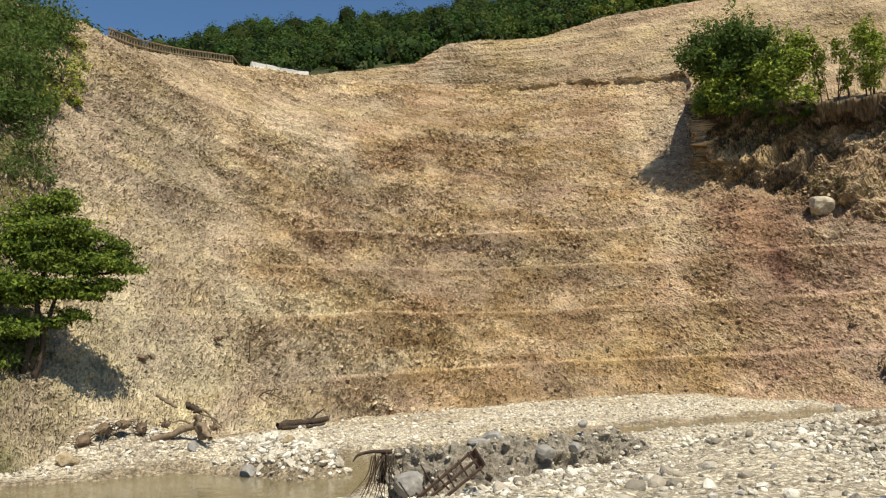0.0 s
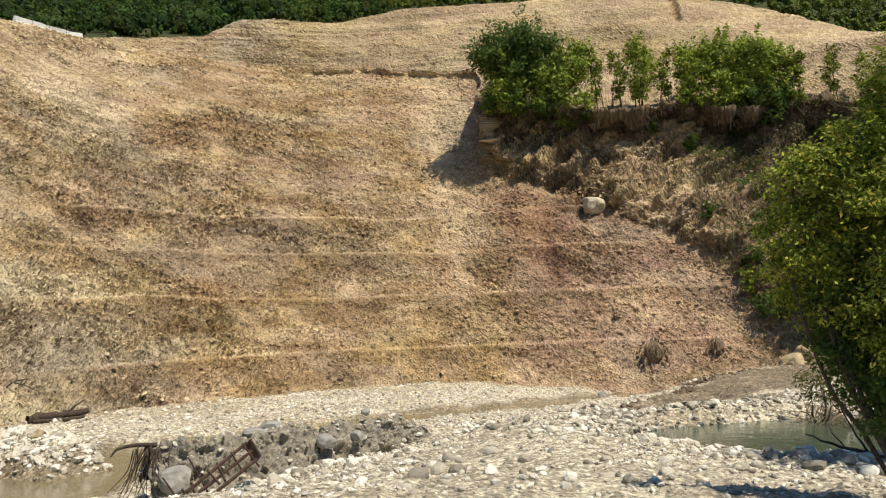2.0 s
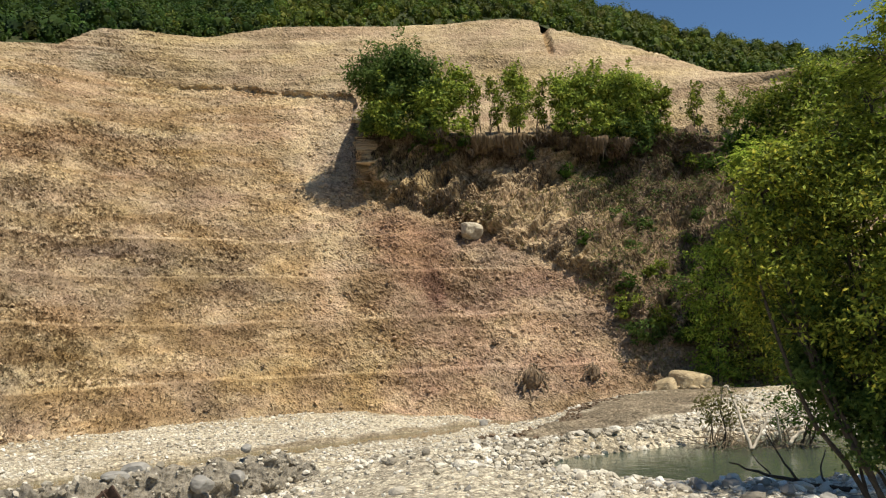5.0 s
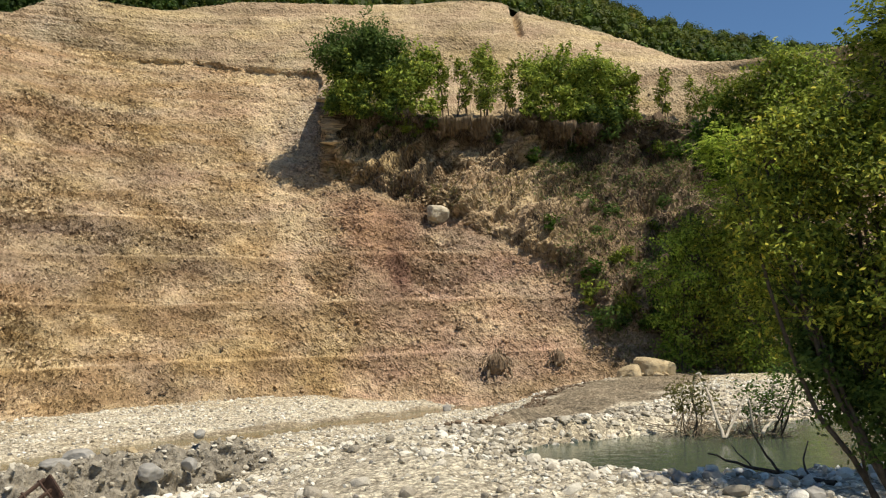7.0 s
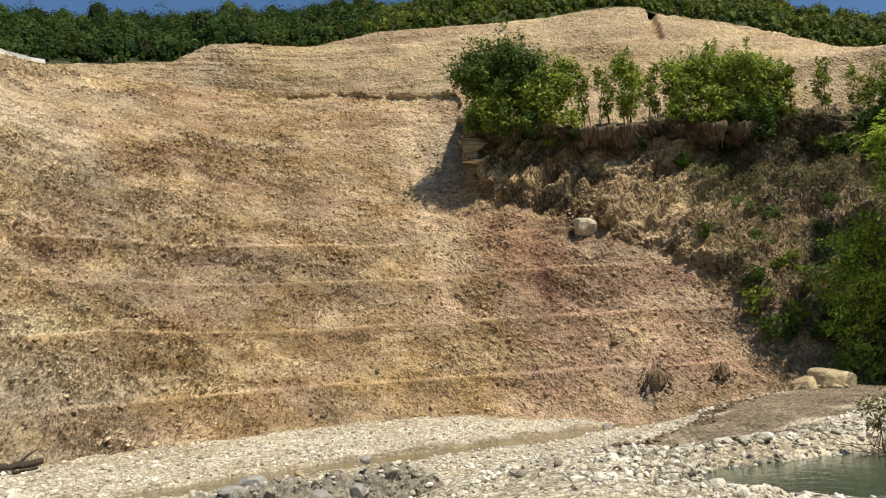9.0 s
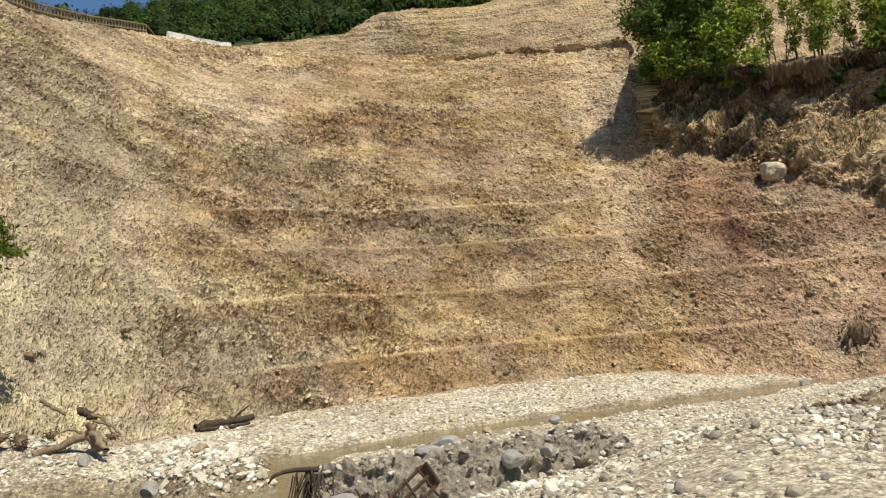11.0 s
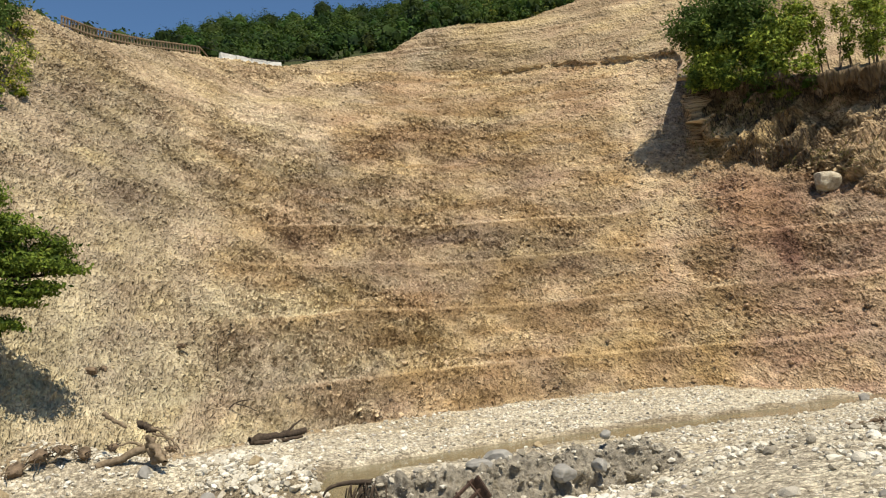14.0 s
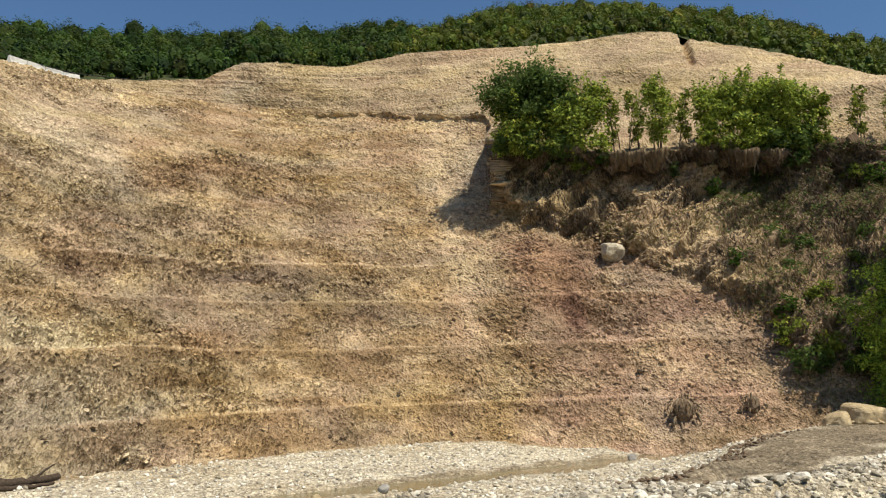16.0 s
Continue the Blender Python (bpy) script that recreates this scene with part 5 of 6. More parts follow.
bank_tree("tree", "bright green tree with long feathery leaves over the bank", "tree", [(b, 56.0, EYE_Z + (z - EYE_Z) * 1.4, rad * 1.4) for b, z, rad in leafy_spots], M_LEAF_BRIGHT, 122, ray_place(47.4, 57, 2.5), 0.1, 750, 0.1, 6, 0.4, 0.5, frond=1.0)
near_spots = [(41.6, 18, 5.6, 0.5), (42.8, 18, 6.2, 0.7), (43.2, 18, 5.0, 0.8), (44.2, 18, 6.4, 0.8), (45.6, 18, 6.8, 0.8), (46.8, 18, 7.2, 0.8), (42.4, 18, 4.3, 0.6), (43.8, 18, 4.1, 0.8), (45.0, 18, 6.2, 0.9), (44.8, 18, 5.2, 0.8), (47.2, 18, 6.0, 0.7), (48.2, 18, 6.6, 0.7), (48.6, 17.6, 5.6, 0.9), (50.0, 17.4, 6.0, 1.0), (47.0, 18.2, 5.0, 0.8), (45.4, 19.5, 4.6, 0.8), (46.2, 18.6, 4.2, 0.8), (49.8, 17.2, 4.9, 1.0), (52, 17, 5.4, 1.0), (44.4, 20.0, 3.8, 0.6), (45.2, 19.4, 3.4, 0.8), (46.9, 18.2, 3.4, 0.9), (48.6, 17.8, 3.6, 1.1), (50.6, 17.2, 3.6, 1.1), (52.3, 17, 3.6, 1.0), (48.2, 18, 2.4, 0.9), (49.8, 17.6, 2.5, 1.0), (51.6, 17, 2.5, 1.1)]
bank_tree("tree", "multi-stemmed tree with yellowing green leaves by the pool", "tree", beside_bar(near_spots), M_LEAF_NEAR, 120, on_ground(49.6, 9.6), 0.032, 8000, 0.04, 7, 0.5, 0.6)

edge_spots = [(54.8, 14.6, 7.0, 0.9), (56.0, 14.2, 7.8, 1.1), (57.5, 14.6, 6.4, 1.1), (56.8, 15.6, 8.2, 1.1), (59.0, 15.2, 7.4, 1.2), (61.0, 15.0, 6.6, 1.2), (58.5, 16.0, 5.6, 1.1), (55.6, 15.8, 6.0, 0.9), (60.0, 16.2, 8.2, 1.2), (53.8, 15.4, 7.8, 0.7)]
bank_tree("tree", "leafy tree with yellowing leaves at the edge of the bar", "tree", edge_spots, M_LEAF_NEAR, 124, on_ground(60.0, 15.4), 0.07, 1500, 0.09, 4, 0.4, 0.4)

dark_spots = [(44.6, 18, 3.0, 0.7), (45.6, 18, 2.5, 0.7), (46.6, 18, 2.1, 0.7), (47.6, 17.5, 1.8, 0.8), (48.8, 17.5, 1.6, 0.8), (46.0, 18.4, 3.8, 0.9), (44.4, 18.4, 3.9, 0.7), (47.2, 18.8, 2.5, 0.7), (48.2, 18.6, 2.3, 0.8), (49.4, 18.4, 2.2, 0.9), (50.6, 18.2, 2.0, 0.9), (46.2, 19, 3.1, 0.8), (48.0, 18.8, 3.4, 0.9), (49.6, 18.5, 3.6, 1.0), (51.4, 18, 3.2, 1.0), (45.2, 19.4, 3.2, 0.6), (50.8, 18, 1.4, 0.7), (52.0, 17.6, 1.8, 0.9), (47.0, 18.6, 4.2, 0.8), (49.0, 18.3, 4.6, 0.9)]
bank_tree("bush", "dense dark green willow bush hanging over the pool", "bush", beside_bar(dark_spots), M_LEAF_DARK, 123, on_ground(49.6, 10.6), 0.034, 7500, 0.03, 6, 0.5, 0.2)

# ---------------------------------------------------------------- the left bank: tree, bushes, grass
def at31(b, z):
    return P(b, 31.0, z)


left_lobes = [(at31(b, z), (rad, rad, rad * h)) for b, z, rad, h in (
    (-26.9, 8.9, 0.8, 0.7), (-27.9, 8.1, 1.2, 0.55), (-26.2, 7.9, 1.0, 0.5), (-24.9, 7.6, 1.1, 0.45), (-23.6, 7.2, 1.0, 0.45), (-22.7, 6.6, 0.8, 0.45), (-24.4, 6.6, 1.1, 0.45), (-25.8, 6.8, 1.2, 0.45),
    (-27.3, 6.8, 1.2, 0.5), (-29, 7.2, 1.3, 0.6), (-23.4, 5.9, 0.8, 0.4), (-25.0, 5.7, 1.0, 0.4), (-26.6, 5.6, 1.0, 0.45), (-28.2, 5.6, 1.1, 0.5), (-30.2, 5.9, 1.4, 0.6), (-29.6, 4.4, 1.1, 0.6), (-25.8, 4.7, 0.7, 0.4), (-30.6, 3.2, 0.9, 0.7), (-27.3, 4.4, 0.7, 0.4))]
foot = at31(-28.9, 1.75)
woody("tree", "leaning dark-trunked tree with layered green sprays", "tree", foot, [[foot, at31(-28.4, 3.1), at31(-27.8, 4.6), at31(-27.5, 6.4), at31(-26.9, 8.6)], [foot + [0.25, 0.1, 0], at31(-27.6, 3.0), at31(-27.2, 4.2), at31(-26.6, 5.6)], [foot + [-0.3, 0, 0], at31(-29.9, 4.0), at31(-30.2, 6.0)]],
      left_lobes, M_LEAF_LEFT, 0.085, 2200, 141, 0.15, bark=M_DARKWOOD, fill=0.25)


def slope_bush(label, spots, mat, seed, leaf, per, out=0.9, cat="bush", stem_r=0.07):
    lobes = []
    for b, r, z, rad in spots:
        q = ray_place(b, r, z)
        d = np.array([math.sin(radians(b)), math.cos(radians(b)), 0.0])
        lobes.append((q - d * out * rad, rad))
    low = min(spots, key=lambda s: s[2])
    base = ray_place(low[0], low[1], low[2] - 1.0) - [0, 0, 0.15]
    stems = [[base, (base + c) / 2 + [0, 0, 0.2], c] for c, _ in lobes[:4]]
    return woody("bush", label, cat, base, stems, lobes, mat, leaf, per, seed, stem_r, group="bushes on the left bank")


slope_bush("large dark green bush high on the bank", [(-29, 54, 24.4, 1.9), (-27.4, 54, 24.2, 1.7), (-27.9, 54, 21.8, 2.0), (-29.1, 54, 19.8, 1.9), (-26.3, 54, 23.6, 1.2), (-31, 54, 22, 2.2), (-28.6, 54, 17.9, 1.3), (-30.6, 54, 18.6, 1.6)], M_LEAF_DARK, 151, 0.13, 520)
slope_bush("yellow-green bush on the edge of the bare slope", [(-25.6, 54, 22.9, 0.9), (-25.4, 54, 21.4, 0.9), (-26.1, 54, 20.2, 1.0), (-26.9, 54, 19.3, 0.9), (-25.4, 54, 19.6, 0.6)], M_LEAF_NEAR, 152, 0.11, 480)
slope_bush("low green bramble on the grassy bank", [(-28.0, 38, 12.0, 0.9), (-28.9, 38, 11.2, 0.9), (-27.2, 38, 11.0, 0.7)], M_LEAF_DARK, 153, 0.1, 480)
slope_bush("low grey-green bramble on the grassy bank", [(-27.4, 38, 9.2, 0.7), (-28.4, 38, 8.6, 0.9), (-29.4, 38, 9.4, 0.9)], M_LEAF_HILL, 154, 0.1, 400)
slope_bush("low dark shrub beneath the leaning tree", [(-28.6, 34, 4.4, 0.6), (-29.4, 34, 3.6, 0.7), (-27.6, 34, 3.6, 0.45)], M_LEAF_DARK, 155, 0.08, 500)
rng = np.random.default_rng(161)
pick = np.where((left_w > 0.55) & (VV > 0.02) & (VV < 1.3))[0]
pick = rng.choice(pick, 16000)
v, f = blades(ground_pts[pick], np.array([0, -0.25, 1.0]), np.full(len(pick), 0.32), 0.02, rng, 0.5)
tagged(new("bank_grass", mesh_from("bank_grass", v, f, M_GRASS)), "dry yellow-green grass on the left bank", "grass", kind="stuff")


# ---------------------------------------------------------------- driftwood, logs and root balls
def sticks(name, label, base, runs, mat, seed, parts=("trunk", "branch"), category="driftwood", group=""):
    """A dead tree or branch: runs of (points, thick, thin); the first is its stem."""
    rng = np.random.default_rng(seed)
    ob = thing(name, label, category, base, group)
    for k, (pts, r0, r1) in enumerate(runs):
        v, f = tube([np.array(q) for q in pts], np.linspace(r0, r1, len(pts)), 9, r0 * 0.25, rng)
        v = v + (0.12 * r0 * fbm(v * 9.0, 2, seed + k))[:, None]
        part_np(parts[0] if k == 0 else parts[1], (v, f), mat, ob, shade_smooth=True)
    return ob


def D(b, z, r=28.6):
    return P(b, r, EYE_Z + (z - EYE_Z) / 31.5 * r)


def root_ball(label, at, rad, seed, n=34, name="root_ball", mat=None):
    rng = np.random.default_rng(seed)
    ob = thing(name, label, "stump", at, "root balls on the slope")
    big = rad > 0.6
    core = boulder_mesh("core", (rad * (0.72 + 0.2 * rng.random()), rad * 0.6, rad * (1.0 if big else 0.4 + 0.25 * rng.random())), M_CLOD, seed, 3, 22, 0.8)
    part("soil_core", core, ob, "clump of dark soil")
    bits = []
    for _ in range(n):
        d = rng.normal(0, 1, 3)
        d /= np.linalg.norm(d)
        d[2] = d[2] * (1.0 if big else 0.5)
        if big:       # torn roots hang down over the soil
            a = d * rad * np.array([0.75, 0.6, 0.95])
            e = a * np.array([1.15, 1.25, 0.9]) + np.array([0, 0, -rad * (0.2 + 0.7 * rng.random())])
            m = (a + e) / 2 + d * rad * 0.18 + rng.normal(0, 0.06 * rad, 3)
        else:
            a, m = d * rad * 0.35, d * rad * 0.8 + rng.normal(0, 0.12 * rad, 3)
            e = d * rad * (0.6 + 1.1 * rng.random() ** 2) + rng.normal(0, 0.15 * rad, 3) - np.array([0, 0, 0.25 * rad * rng.random()])
        bits.append(tube([a, m, e], [0.06 * rad, 0.042 * rad, 0.012 * rad], 6))
    v, f = joined(bits)
    tagged(part("root_tangle", mesh_from("root_tangle", v, f, mat or M_DARKWOOD, True), ob), kind="stuff")
    return ob


sticks("driftwood_stump", "bleached driftwood stump with a long leaning root", D(-17.5, 0.1),
       [([D(-17.2, 0.0), D(-17.5, 0.5), D(-17.6, 0.75), D(-17.4, 0.85)], 0.16, 0.1), ([D(-20.6, 0.08), D(-19.4, 0.2), D(-18.4, 0.42), D(-17.6, 0.6)], 0.1, 0.13), ([D(-17.5, 0.65), D(-16.9, 0.35), D(-16.6, 0.0)], 0.12, 0.06),
        ([D(-17.5, 0.6), D(-17.0, 0.25, 28.2), D(-16.7, 0.0, 28.0)], 0.13, 0.09), ([D(-17.5, 1.2), D(-16.9, 1.0), D(-16.4, 0.6), D(-16.0, 0.3)], 0.05, 0.02), ([D(-17.4, 1.0), D(-16.4, 0.75), D(-15.9, 0.45)], 0.04, 0.02), ([D(-17.6, 0.5), D(-18.6, 0.75), D(-19.3, 0.7)], 0.05, 0.02)], M_DEADWOOD, 171)
sticks("stump", "dark broken stump on the mound", D(-17.6, 1.2, 29.8), [([D(-18.2, 1.32, 29.8), D(-17.8, 1.22, 29.8), D(-17.3, 1.05, 29.8)], 0.13, 0.1), ([D(-17.6, 1.15, 29.8), D(-17.1, 1.1, 29.7), D(-16.8, 0.95, 29.7)], 0.06, 0.02)], M_DARKWOOD, 172)
sticks("log", "pale broken branch lying on the mound", D(-20.1, 1.7, 29.6), [([D(-20.2, 1.75, 29.9), D(-19.6, 1.5, 29.7), D(-18.9, 1.25, 29.6)], 0.075, 0.05)], M_DEADWOOD, 173)
for k, (b, z, rad) in enumerate([(-23.6, 0.55, 0.5), (-22.4, 0.7, 0.45), (-21.2, 0.5, 0.4), (-24.8, 0.2, 0.55), (-19.6, 0.65, 0.3), (-16.4, 0.45, 0.3)]):
    root_ball("tangle of dry roots and earth on the mound" if k % 2 else "brown root clump in the crumbling mound", D(b, z, 29.0), rad, 400 + k, 14, "root_clump", M_DEADWOOD if k % 2 else M_DARKWOOD)
log_at = P(-10.5, 36.8, 0)
g0 = gz_at(log_at[0], log_at[1])
sticks("log", "dark rotten log at the foot of the slope", log_at + [0, 0, g0], [([P(-11.9, 36.4, g0 + 0.18), P(-11.0, 36.6, g0 + 0.28), P(-9.6, 37.0, g0 + 0.3), P(-8.4, 37.4, g0 + 0.4)], 0.2, 0.13), ([P(-9.6, 37, g0 + 0.35), P(-9.0, 37.3, g0 + 0.7), P(-8.6, 37.4, g0 + 0.85)], 0.06, 0.02), ([P(-11.6, 36.3, g0 + 0.1), P(-10.0, 36.6, g0 + 0.12), P(-8.6, 37, g0 + 0.2)], 0.1, 0.06)], M_DARKWOOD, 174)


root_ball("large upturned root ball at the foot of the slope", ray_place(29.5, 57, 1.75) + [0, -0.4, 0.1], 1.05, 181, 46, mat=M_DEADWOOD)
root_ball("upturned dark stump with torn roots", ray_place(33.7, 57, 2.15) + [0, -0.3, 0], 0.8, 182, 34, mat=M_DEADWOOD)
# dark clods added in place of the slope's small dark holes
for k, (b, r, z, rad) in enumerate([(-15.9, 45, 4.1, 0.36), (-21.0, 45, 3.1, 0.38), (-20.4, 45, 3.2, 0.3), (-3.1, 45, 0.75, 0.34), (-4.0, 45, 0.8, 0.24), (11.6, 45, 3.1, 0.26), (27.2, 45, 4.05, 0.42), (-18.6, 45, 11.4, 0.2), (8.0, 45, 0.9, 0.3), (7.2, 45, 1.0, 0.22), (-3.9, 45, 3.6, 0.28), (-9.4, 45, 1.2, 0.2)]):
    root_ball("dark clod with torn roots, standing in for a hole in the slope", ray_place(b, r, z) + [0, -0.08, 0], rad, 190 + k, 14, "root_clod")
sq = ray_place(-13.8, 45, 3.0)
sticks("stake", "thin upright stick stuck in the slope", sq, [([sq - [0, 0, 0.3], sq + [0.02, 0, 0.5], sq + [0.0, 0, 0.95]], 0.025, 0.02)], M_DARKWOOD, 210, category="stick")
sq = ray_place(-12.8, 45, 0.6)
sticks("branch", "bent dead branch at the foot of the slope", sq, [([sq - [0.3, 0, 0.5], sq + [-0.3, -0.1, 0.0], sq + [0.1, -0.1, 0.45], sq + [0.7, -0.1, 0.55]], 0.05, 0.02), ([sq + [0.1, -0.1, 0.4], sq + [0.5, -0.2, 0.3], sq + [1.0, -0.2, 0.05]], 0.03, 0.015)], M_DARKWOOD, 211, category="branch")

# ---------------------------------------------------------------- the eroded grey bank in the bar
rng = np.random.default_rng(221)
LINE = np.array([(-1.35, 18.9), (-0.6, 19.1), (0.6, 19.35), (1.8, 20.0), (3.0, 20.9), (4.2, 21.6), (5.2, 22.0)])
na, nc = 260, 90
ta = np.linspace(0, len(LINE) - 1, na)
cx0, cy0 = curve(ta, np.arange(len(LINE)), LINE[:, 0]), curve(ta, np.arange(len(LINE)), LINE[:, 1])
dirs = np.stack([np.gradient(cx0), np.gradient(cy0)], 1)
dirs /= np.linalg.norm(dirs, axis=1, keepdims=True)
nor = np.stack([-dirs[:, 1], dirs[:, 0]], 1)
top = np.interp(ta / (len(LINE) - 1), (0, 0.06, 0.3, 0.6, 0.85, 1.0), (0.8, 0.98, 1.0, 1.02, 1.0, 0.75))
cs = np.linspace(-1, 1, nc)
prof = np.interp(cs, (-1, -0.55, -0.35, -0.1, 0.1, 0.5, 1.0), (-1.25, -0.8, -0.28, -0.03, 0.0, -0.12, -0.7))
wid = np.interp(ta / (len(LINE) - 1), (0, 0.06, 0.5, 1), (0.5, 1.0, 1.0, 0.6))
pts3 = np.stack([cx0[:, None] + nor[:, 0:1] * cs[None] * wid[:, None], cy0[:, None] + nor[:, 1:2] * cs[None] * wid[:, None], top[:, None] + prof[None] * (0.6 + 0.6 * wid[:, None])], 2).reshape(-1, 3)
bn = grid_normals(pts3, nc)
bn = np.where((bn[:, 2] < 0)[:, None], -bn, bn)
pts3 = pts3 + bn * (0.15 * billow(pts3 @ TURN * 1.7, 7) + 0.15 * billow(pts3 @ TURN * 4.1, 8) + 0.1 * billow(pts3 * 9.7, 9))[:, None]
bank = thing("eroded_bank", "crumbling grey earth bank with cobbles and torn roots", "earth bank", (1.5, 20, 0.2))
part_np("earth", (pts3, grid_faces(na, nc)), M_MUD, bank, shade_smooth=True)
rows = rng.choice(len(pts3), 1200)
sz = 0.02 + 0.075 * rng.random(1200) ** 2.5
part("cobbles", stones_mesh("cobbles", pts3[rows] - np.array(bank.location) + bn[rows] * 0.01, sz, M_DUNSTONE, 222, 1), bank)
tagged(bank.children[-1], kind="stuff")
bits = []
for k in range(26):
    a = np.array([-1.3 + rng.normal(0, 0.18), 18.75 + rng.normal(0, 0.25), 0.85 + 0.2 * rng.random()])
    e = a + np.array([rng.normal(-0.12, 0.3), rng.normal(-0.25, 0.15), -0.5 - 0.7 * rng.random()])
    part_np("root", tube([a, (a + e) / 2 + rng.normal(0, 0.1, 3), e], [0.016, 0.011, 0.005], 6), M_DARKWOOD, bank, shade_smooth=True)
part_np("root", tube([(-1.2, 18.8, 0.98), (-1.6, 18.75, 1.0), (-1.95, 18.7, 0.93), (-2.05, 18.7, 0.8)], [0.05, 0.04, 0.03, 0.015], 8), M_DARKWOOD, bank, "bare root reaching over the water", True)
for k, (x, y, z, sx, sy, sz, rz) in enumerate([(-0.78, 18.35, 0.3, 0.36, 0.3, 0.36, 10), (1.15, 20.0, 1.14, 0.3, 0.2, 0.13, 20), (0.75, 19.45, 1.06, 0.27, 0.22, 0.13, -10), (2.35, 19.7, 0.8, 0.25, 0.2, 0.2, 30), (3.15, 20.35, 0.8, 0.17, 0.16, 0.14, 0), (3.5, 21.3, 1.28, 0.13, 0.11, 0.1, 0)]):
    place_boulder("rounded grey boulder bedded in the eroded bank", (x, y, z), (sx, sy, sz), M_GREYBOULDER, 230 + k, rz, "boulders in the eroded bank", blocky=1.1)

rail = thing("steel_frame", "bent rusty steel frame half buried in stones", "scrap metal", (-0.2, 16.4, 0.4))
a, c = np.array([0.55, 17.9, 1.05]), np.array([-1.25, 15.2, 0.1])
rng = np.random.default_rng(225)
for k, (dx, dz) in enumerate([(0, 0), (0.1, -0.15), (0.2, -0.3)]):
    part_np("rail", bar_between(a + [dx, -dx, dz], c + [dx + rng.normal(0, 0.04), -dx, dz + rng.normal(0, 0.05)], 0.04, 0.06), M_RUST, rail)
for k in range(8):
    q = a + (c - a) * (0.05 + 0.12 * k + 0.03 * rng.normal())
    part_np("rung", bar_between(q + [-0.02, 0, 0.04], q + [0.22 + 0.04 * rng.normal(), -0.22, -0.34 + 0.06 * rng.normal()], 0.03, 0.035), M_RUST, rail)
part_np("end_plate", bar_between(a + [0.03, 0.02, 0.0], a + [0.22, -0.2, -0.3], 0.05, 0.24), M_RUST, rail)
for k in range(4):
    q = a + (c - a) * (0.35 + 0.17 * k)
    part_np("strut", bar_between(q + [-0.3 + 0.1 * rng.normal(), 0, 0.22 - 0.1 * k], q + [0.1 * rng.normal(), -0.1, -0.7], 0.028, 0.028), M_RUST, rail)

# ---------------------------------------------------------------- boulders, branches and brush by the pool
for k, (b, r, z, size, rz, tilt) in enumerate([(38.5, 53.6, 1.25, (1.3, 0.75, 0.55), 40, -18), (39.95, 54.2, 1.6, (1.35, 0.85, 0.6), 8, 10)]):
    place_boulder("long squared ochre boulder beside the track" if k else "tilted ochre boulder slab beside the track", P(b, r, z), size, M_BOULDER, 240 + k, rz, "ochre boulders", tilt=tilt, blocky=1.75, square=0.45)
for k, (b, r, rad) in enumerate([(38.7, 53.2, 0.32), (39.1, 53.0, 0.26), (40.6, 53.6, 0.3), (37.3, 53.2, 0.25), (40.2, 53.0, 0.34), (36.6, 53.4, 0.2)]):
    q = on_ground(b, r, -0.1)
    place_boulder("small ochre boulder beside the track", q, (rad, rad * 0.9, rad * 0.6), M_BOULDER, 250 + k, 40 * k, "ochre boulders")
sticks("driftwood_branch", "white bleached dead branch leaning on the bank", P(42.9, 22.6, 0.8), [([P(41.6, 23.6, 2.3), P(41.9, 23.3, 1.95), P(42.3, 22.8, 1.4), P(42.7, 22.4, 0.8)], 0.03, 0.045), ([P(42.8, 22.4, 0.8), P(43.3, 22.7, 1.15), P(43.9, 23.0, 1.6), P(44.3, 23.2, 1.8)], 0.035, 0.015), ([P(41.6, 23.6, 2.3), P(41.3, 23.6, 2.25), P(41.1, 23.7, 1.7)], 0.03, 0.015),
       ([P(44.5, 23.2, 0.9), P(44.4, 23.1, 1.4), P(44.3, 23.1, 1.75)], 0.03, 0.015), ([P(45.0, 23.0, 0.85), P(45.3, 23.1, 1.05), P(45.9, 23.2, 1.2)], 0.05, 0.03)], M_WHITEWOOD, 261)
rng = np.random.default_rng(262)
bits = []
for _ in range(360):
    b, r = rng.uniform(40.2, 46.0), rng.uniform(23.2, 25.4)
    a = on_ground(b, r, 0.05)
    a[2] += 0.5 * rng.random() ** 2
    e = a + np.array([rng.normal(0, 0.7), rng.normal(-0.1, 0.5), rng.normal(0.25, 0.3)])
    e[2] = max(e[2], a[2] - 0.05)
    bits.append(tube([a, (a + e) / 2 + rng.normal(0, 0.18, 3), e], [0.016, 0.011, 0.005], 6))
v, f = joined(bits)
tagged(new("brush", mesh_from("brush", v, f, M_DEADWOOD, True)), "tangle of dead brush on the pool bank", "brush", kind="stuff")
bank_tree("shrub", "low green shrub overhanging the pool", "shrub", [(45.6, 24, 1.9, 0.7), (46.4, 24, 1.6, 0.7), (47.2, 24, 2.0, 0.8), (44.9, 24.2, 1.5, 0.4)], M_LEAF_DARK, 263, on_ground(46.2, 24.6), 0.06, 500, 0.04)
bank_tree("shrub", "thin dry shrub on the stony bank", "shrub", [(41.0, 23.5, 1.9, 0.5), (41.6, 23.8, 1.6, 0.5), (40.5, 23.8, 1.6, 0.4)], M_GRASS, 264, on_ground(41, 23.8), 0.06, 260, 0.03)
